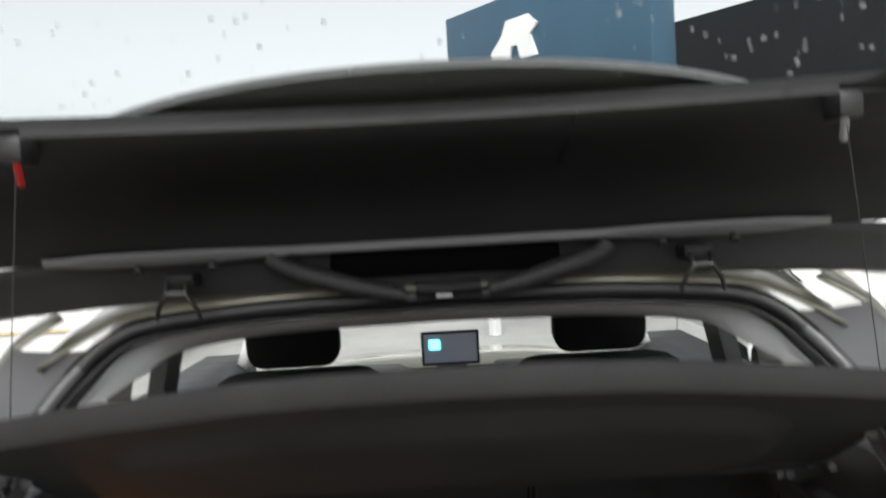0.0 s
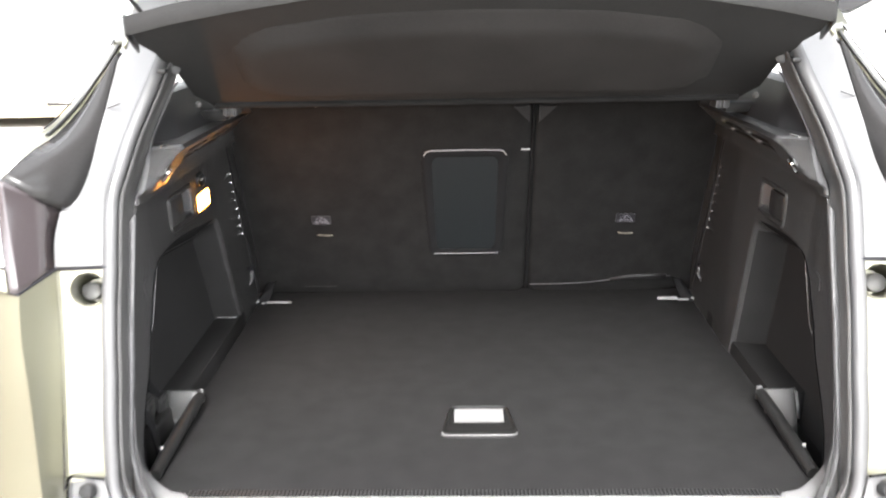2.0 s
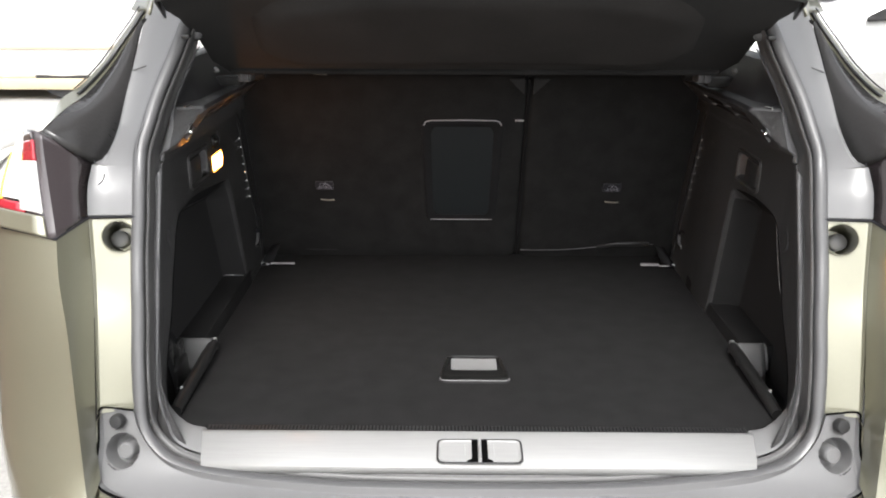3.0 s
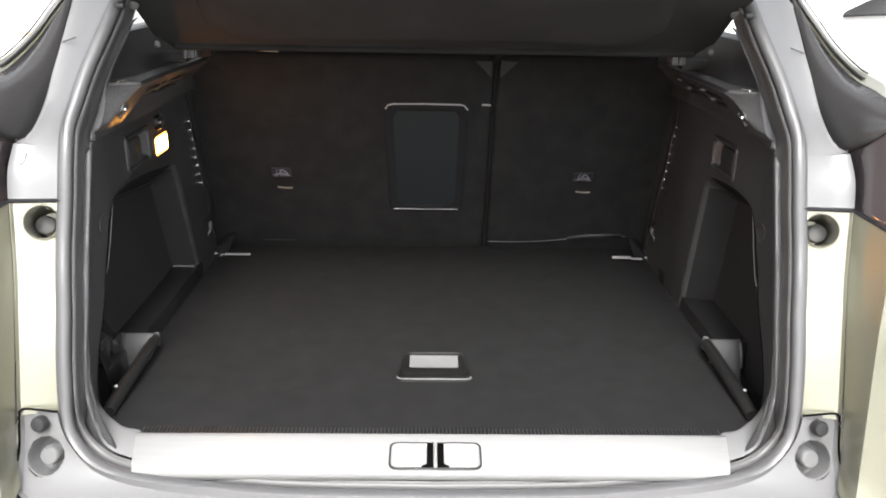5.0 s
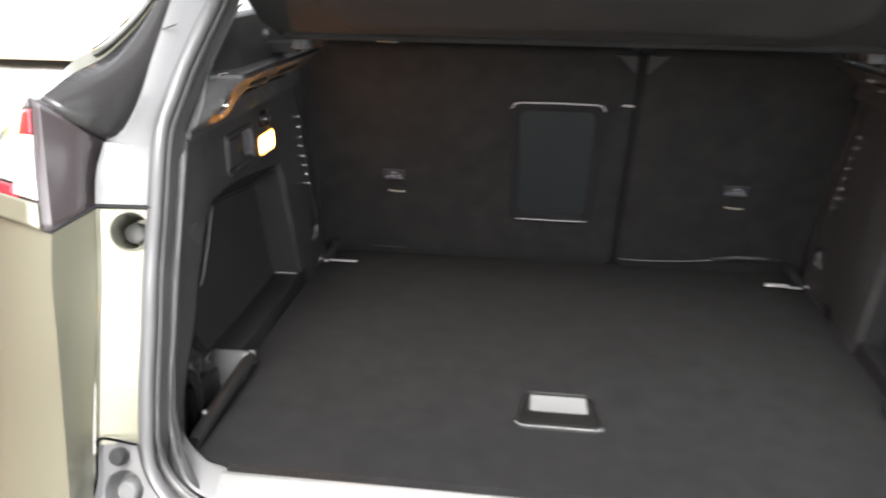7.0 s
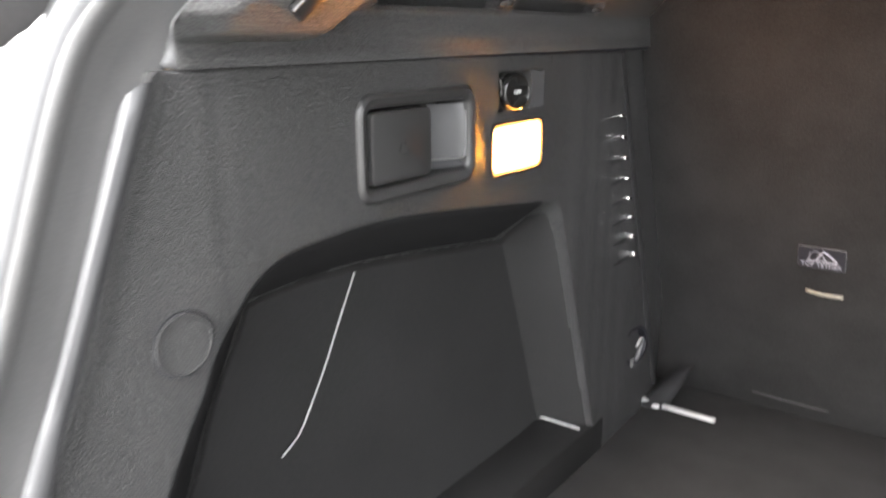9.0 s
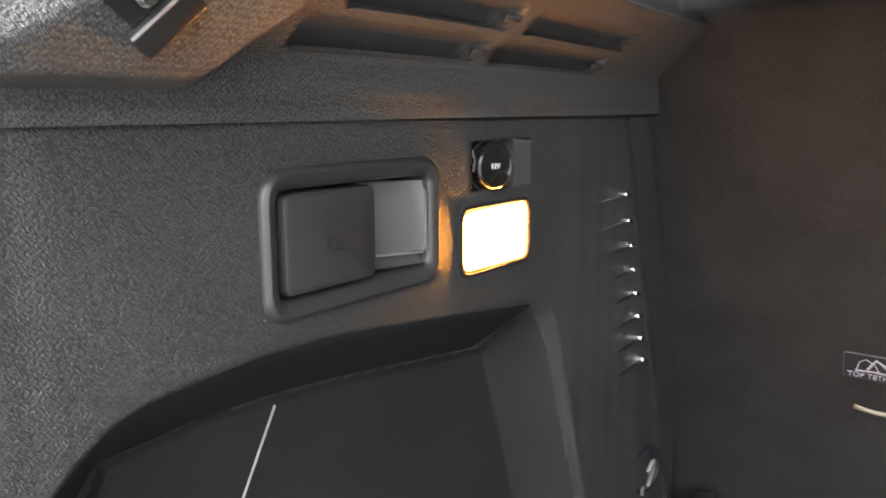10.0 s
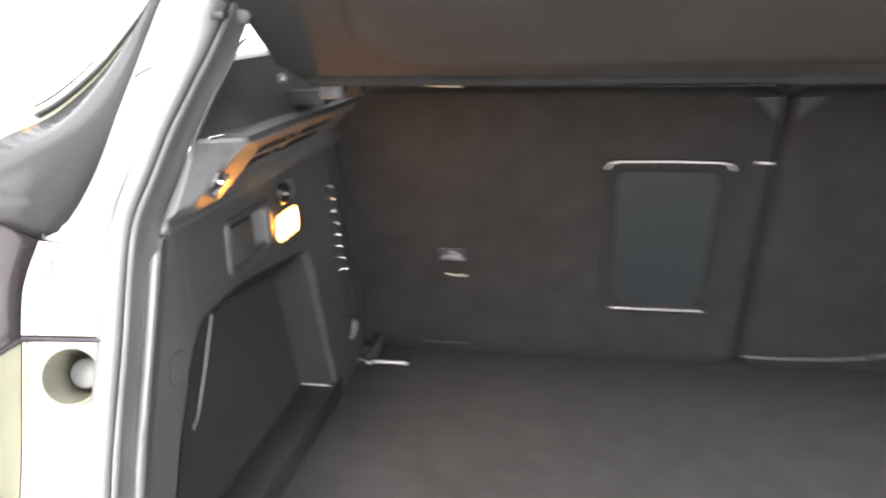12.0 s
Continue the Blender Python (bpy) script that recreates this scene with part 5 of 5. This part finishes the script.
part("spoiler", loft([[gate_point(x, v0 + (spoiler_edge(x) - v0) * f, h) for x in np.linspace(-.45, .45, 41)] for v0, f, h in ((.10, 0, -.085), (.10, .6, -.062), (.10, .9, -.048), (.10, .985, -.044), (.10, 1, -.048), (.10, .95, -.058), (.02, 0, -.10))]), DARKGREY, gate, "dark underside of the roof spoiler", thick=.003)
part("outer_skin", loft(gate_rows([(-.02, -.04, .50), (.05, -.085, .52), (.10, -.09, .52)])), PAINT, gate, thick=.003)
rng = random.Random(4)
bm = bmesh.new()
for _ in range(170):
    x, v = rng.uniform(-.46, .46), rng.uniform(.27, .45)
    r0 = rng.uniform(.0008, .0030)
    r1 = bmesh.ops.create_uvsphere(bm, u_segments=12, v_segments=6, radius=r0)
    for q in r1["verts"]:
        q.co = Vector(gate_point(x, v - .018 * (1 - (x / .5) ** 2), -.024)) + Vector((q.co.x, q.co.y * 1.2, q.co.z * .45))
tagged(part("rain", bm, WATER, pane, "raindrops on the glass"), kind="stuff")

# ---- roof, cabin ----
half = spline([(0, .715, 1.468), (.2, .712, 1.465), (.385, .70, 1.452), (.44, .685, 1.43), (.485, .66, 1.40)], 16)
edge = np.vstack([mirror(half)[::-1][:-1], half])
rows = [edge]
for y, z, w in ((.80, 1.50, .53), (1.1, 1.56, .57), (1.6, 1.61, .60), (2.2, 1.60, .60), (2.6, 1.55, .58)):
    rows.append(np.array([(w * p[0] / .485, y - .02 * (1 - (p[0] / .485) ** 2), z - .09 * (abs(p[0]) / .485) ** 4) for p in edge]))
part("roof", loft(rows), PAINT, car, "khaki painted roof", thick=.004)
bm = bmesh.new()
for s in (1, -1):
    box(bm, (s * .255 - .008, .735, 1.462), (s * .255 + .008, .748, 1.474), .003)
part("roof_stud", bm, CLEARLENS, car, "small pale roof studs")
up = B[(B[:, 2] > 1.315) & (B[:, 1] > .5)]
ha = np.vstack([mirror(up)[:-1], up[::-1]])
ease = smoothstep(0, 12, np.minimum(np.arange(len(ha)), np.arange(len(ha))[::-1]))
hb = np.array([(p[0] * (1 - .07 * k), p[1] + .010 + .026 * k, p[2] - .019 * k) for p, k in zip(ha, ease)])
part("headlining_edge", loft(between(ha, hb, [(0, -.002), (.15, .006), (.6, .007), (1, 0)], 1)), HEADLINER, car, "pale grey headlining edge", thick=.003)
rows = [hb] + [np.array([(w * p[0] / .45, y, z - .07 * (abs(p[0]) / .45) ** 4) for p in hb]) for y, z, w in ((1.0, 1.49, .52), (1.6, 1.53, .56), (2.2, 1.51, .55), (2.5, 1.46, .53))]
part("headlining", loft(rows), HEADLINER, car, "pale grey headlining", thick=.003)
for s in (1, -1):
    for name, y0, y1, z0, z1, x0, x1 in (("rear_pillar", 1.09, 1.20, 1.12, 1.48, .64, .55), ("centre_pillar", 1.52, 1.62, 1.05, 1.50, .70, .585), ("front_pillar", 2.45, 2.55, 1.05, 1.48, .72, .56)):
        part(name, loft([[(s * (x0 + (x1 - x0) * t) + s * dx, y0 + (y1 - y0) * a - .05 * t, z0 + (z1 - z0) * t) for t in np.linspace(0, 1, 6)] for a, dx in ((0, .02), (0, -.015), (1, -.015), (1, .02))]), PLASTIC if name == "centre_pillar" else HEADLINER, car, thick=.004)
    part("door_lining", loft([[(s * x, y, z) for y in np.linspace(1.0, 2.6, 12)] for x, z in ((.70, .45), (.71, .9), (.70, 1.06), (.74, 1.09), (.88, 1.09))]), PLASTIC, car, "black door lining", thick=.004)
    glassy = part("door_window", loft([[(s * (.74 - .15 * t), y, 1.09 + .38 * t) for y in (1.02, 1.5, 2.0, 2.5)] for t in (0, .5, 1)]), WINDOW, car, "clear side window")
    glassy.visible_shadow = False
    part("lower_side", loft([[(s * x, y, z) for y in np.linspace(.75, 4.0, 14)] for x, z in ((.90, .70), (.89, .45), (.85, .28))]), PAINT, car, thick=.004)
part("cabin_floor", boxed((-.86, .30, .28), (.86, 4.0, .34), .01), PLASTIC, car)
part("boot_well", boxed((-.60, .26, .50), (.60, 1.2, .56), .01), PLASTIC, car)
part("dashboard", loft([[(x, y - .03 * math.cos(x * 3), z + (.03 if x < 0 and abs(x + .36) < .2 else 0)) for x in np.linspace(-.72, .72, 25)] for y, z in ((2.15, .70), (2.15, .90), (2.2, .95), (2.4, .97), (2.80, .96))]), PLASTIC, car, "black dashboard", thick=.004)
screen = part("windscreen", loft([[(x * (1 - .2 * t), 2.95 - .48 * t - .10 * x * x, .965 + .535 * t) for x in np.linspace(-.74, .74, 9)] for t in (0, .5, 1)]), WINDOW, car, "clear windscreen")
screen.visible_shadow = False
part("bonnet", loft([[(x, y, z - .12 * abs(x / .85) ** 4) for x in np.linspace(-.85, .85, 15)] for y, z in ((2.85, .955), (3.3, .93), (3.8, .87), (4.05, .78), (4.1, .45))]), PAINT, car, "khaki bonnet", thick=.004)
for s in (1, -1):
    for y in (1.02, 3.45):
        c = (s * .78, y, .33)
        wheel = part("wheel", lathe(bmesh.new(), c, (s, 0, 0), [(-.10, .20), (-.11, .30), (-.07, .33), (.07, .33), (.11, .30), (.10, .20)], 36), TYRE, car, "black road wheel")
        part("rim", lathe(bmesh.new(), c, (s, 0, 0), [(.09, .21), (.08, .19), (.05, .06), (.07, .04), (.07, 0)], 24), STEEL, wheel)


def front_seat(x):
    t = thing("front_seat", "black front seat with headrest", "seat", (x, 1.75, .34), group="front seats")
    m = axes((x, 1.72, .86), (1, 0, 0), (0, -.22, 1))
    part("backrest", plaque(bmesh.new(), m, [(rrect(.44, .62, .08), -.10), (rrect(.47, .66, .09), -.04), (rrect(.46, .65, .09), .02), (rrect(.38, .56, .08), .04)], close_first=True), SEATCLOTH, t)
    m = axes((x, 1.64, 1.29), (1, 0, 0), (0, -.16, 1))
    part("headrest", plaque(bmesh.new(), m, [(rrect(.20, .14, .04), -.06), (rrect(.225, .16, .04), -.03), (rrect(.225, .16, .04), .02), (rrect(.18, .12, .04), .035)], close_first=True), SEATCLOTH, t)
    part("cushion", boxed((x - .25, 1.72, .40), (x + .25, 2.22, .58), .05, 3), SEATCLOTH, t)
    part("base", boxed((x - .2, 1.75, .34), (x + .2, 2.15, .40), .01), PLASTIC, t)


mid = part("touch_screen", boxed((-.07, 2.12, 1.10), (.11, 2.135, 1.205), .004), SMOOTH, car, "centre touch screen, lit blue")
part("screen_face", boxed((-.062, 2.1185, 1.108), (.102, 2.1198, 1.197), .0), SCREENGLOW, mid, smooth=False)
part("screen_icon", boxed((-.045, 2.1165, 1.150), (-.012, 2.1180, 1.180), .0), ICONGLOW, mid, smooth=False)
part("screen_stem", boxed((-.03, 2.13, .92), (.07, 2.16, 1.12), .01), SMOOTH, mid, "black stem of the screen")
part("dash_vent", boxed((.15, 2.13, .93), (.28, 2.19, 1.10), .02), GREYPLASTIC, car, "pale dashboard vent")
part("instrument_hood", tube(bmesh.new(), spline([(-.54, 2.14, .94), (-.48, 2.12, 1.04), (-.36, 2.11, 1.075), (-.24, 2.12, 1.04), (-.18, 2.14, .94)], 20), .018, 8), PLASTIC, car, "black instrument hood")
front_seat(-.37)
front_seat(.385)


# ---- round the car park ----
def parked_car(x, y, turn, paint, label):
    t = thing("parked_car", label, "car", (x, y, 0))
    m = pose(x, y, 0, 0, 0, turn)
    prof = [(-2.1, .45), (-2.15, .75), (-1.95, .98), (-1.2, 1.02), (-.55, 1.42), (.7, 1.46), (1.55, 1.08), (2.05, .95), (2.12, .5)]
    pr = spline([(a, 0, b) for a, b in prof], 40)
    rows = []
    for xx, k in ((-.86, .0), (-.84, .9), (-.70, 1.0), (.70, 1.0), (.84, .9), (.86, .0)):
        rows.append([m @ Vector((xx * (1 - .22 * float(smoothstep(1.0, 1.45, p[2])) * (k > 0)), p[0], .3 + (p[2] - .3) * (k if k else .35))) for p in pr])
    part("body", loft(rows), paint, t, thick=.01)
    for s in (1, -1):
        part("side_window", loft([[m @ Vector((s * xx, yy, zz)) for yy, zz in ((-.95 + d, z0), (-.45 + d, z1), (.65 - d, z1), (1.25 - d, z0))] for xx, z0, z1, d in ((.852, 1.03, 1.06, 0), (.755, 1.06, 1.36, .05))]), TINTED, t, thick=.004)
        for yy in (-1.3, 1.35):
            c = m @ Vector((s * .76, yy, .31))
            wheel = part("wheel", lathe(bmesh.new(), c, m.to_3x3() @ Vector((s, 0, 0)), [(-.1, .2), (-.1, .29), (0, .31), (.1, .29), (.1, .2), (.08, .18), (.05, 0)], 24), TYRE, t)
    part("windscreen", loft([[m @ Vector((xx, yy - .004, zz + .012)) for xx in (-.6, 0, .6)] for yy, zz in ((1.42, 1.17), (.82, 1.43))]), TINTED, t, thick=.004)
    part("rear_window", loft([[m @ Vector((xx, yy, zz + .012)) for xx in (-.6, 0, .6)] for yy, zz in ((-1.12, 1.09), (-.62, 1.40))]), TINTED, t, thick=.004)
    return t


parked_car(4.35, 6.2, 90, WHITEPAINT, "white parked car with dark windows")
parked_car(-3.2, 18.0, 90, WHITEPAINT, "white parked car ahead")
parked_car(5.6, 17.5, 90, REDLENS, "red parked car ahead")

van = thing("van", "white parked van with a beige rubbing strip", "van", (-6.0, 9.0, 0))
part("body", boxed((-9.4, 8.0, .22), (-3.3, 10.0, 2.3), .12, 3), WHITEPAINT, van)
part("rubbing_strip", boxed((-9.3, 7.97, .56), (-3.5, 8.0, .60), .01), BEIGE, van)
part("skirt", boxed((-9.3, 7.98, .12), (-3.5, 9.9, .24), .01), BEIGE, van, "beige skirt")
for x in (-8.4, -4.4):
    part("wheel", lathe(bmesh.new(), (x, 8.12, .34), (0, -1, 0), [(-.1, .2), (-.1, .31), (0, .34), (.1, .31), (.1, .2), (.08, 0)], 24), TYRE, van)

hall = thing("showroom", "long pale showroom building with a dark fascia", "building", (8, 24, 0))
part("wall", boxed((-20, 24, 0), (24, 34, 4.2), .02), RENDER, hall)


def turned_box(lo, hi, m, bevel):
    bm = boxed(lo, hi, bevel)
    bm.transform(m)
    return bm


# both stand at the same angle to the car; their long side runs along the local x axis
HALLM = pose(5.89, 20.0, 0, 0, 0, -54)
part("fascia", turned_box((0, 0, 2.2), (11, 5, 6.18), HALLM, .02), DARKCLAD, hall, "dark grey cladding")
for x in (.3, 10.6):
    part("post", turned_box((x - .15, .1, 0), (x + .15, .4, 2.25), HALLM, .01), DARKCLAD, hall)

SIGNM = pose(.252, 10.0, 0, 0, 0, -54)
sign = thing("sign_totem", "blue sign totem with a white emblem", "sign", (.252, 10.0, 0))
for x in (.5, 2.8):
    part("post", turned_box((x - .06, .1, 0), (x + .06, .22, 3.0), SIGNM, .01), WHITEPAINT, sign, "slim white post")
part("panel", turned_box((0, 0, 2.85), (3.31, .38, 4.156), SIGNM, .03), SIGNBLUE, sign, "blue enamel panel")
em = [(-.34, -.36), (-.06, -.36), (-.02, -.10), (.06, -.10), (.10, -.36), (.32, -.36), (.24, .02), (.34, .16), (.22, .36), (-.08, .36), (-.16, .10), (-.30, -.10)]
bm = bmesh.new()
va = [bm.verts.new((1.32 + p * 1.25, -.03, 3.60 + q * .68)) for p, q in em]
bm.faces.new(va)
r = bmesh.ops.extrude_face_region(bm, geom=list(bm.faces))
for v in r["geom"]:
    if isinstance(v, bmesh.types.BMVert):
        v.co.y += .03
bm.transform(SIGNM)
part("emblem", bm, WHITEPAINT, sign, "white emblem", smooth=False)
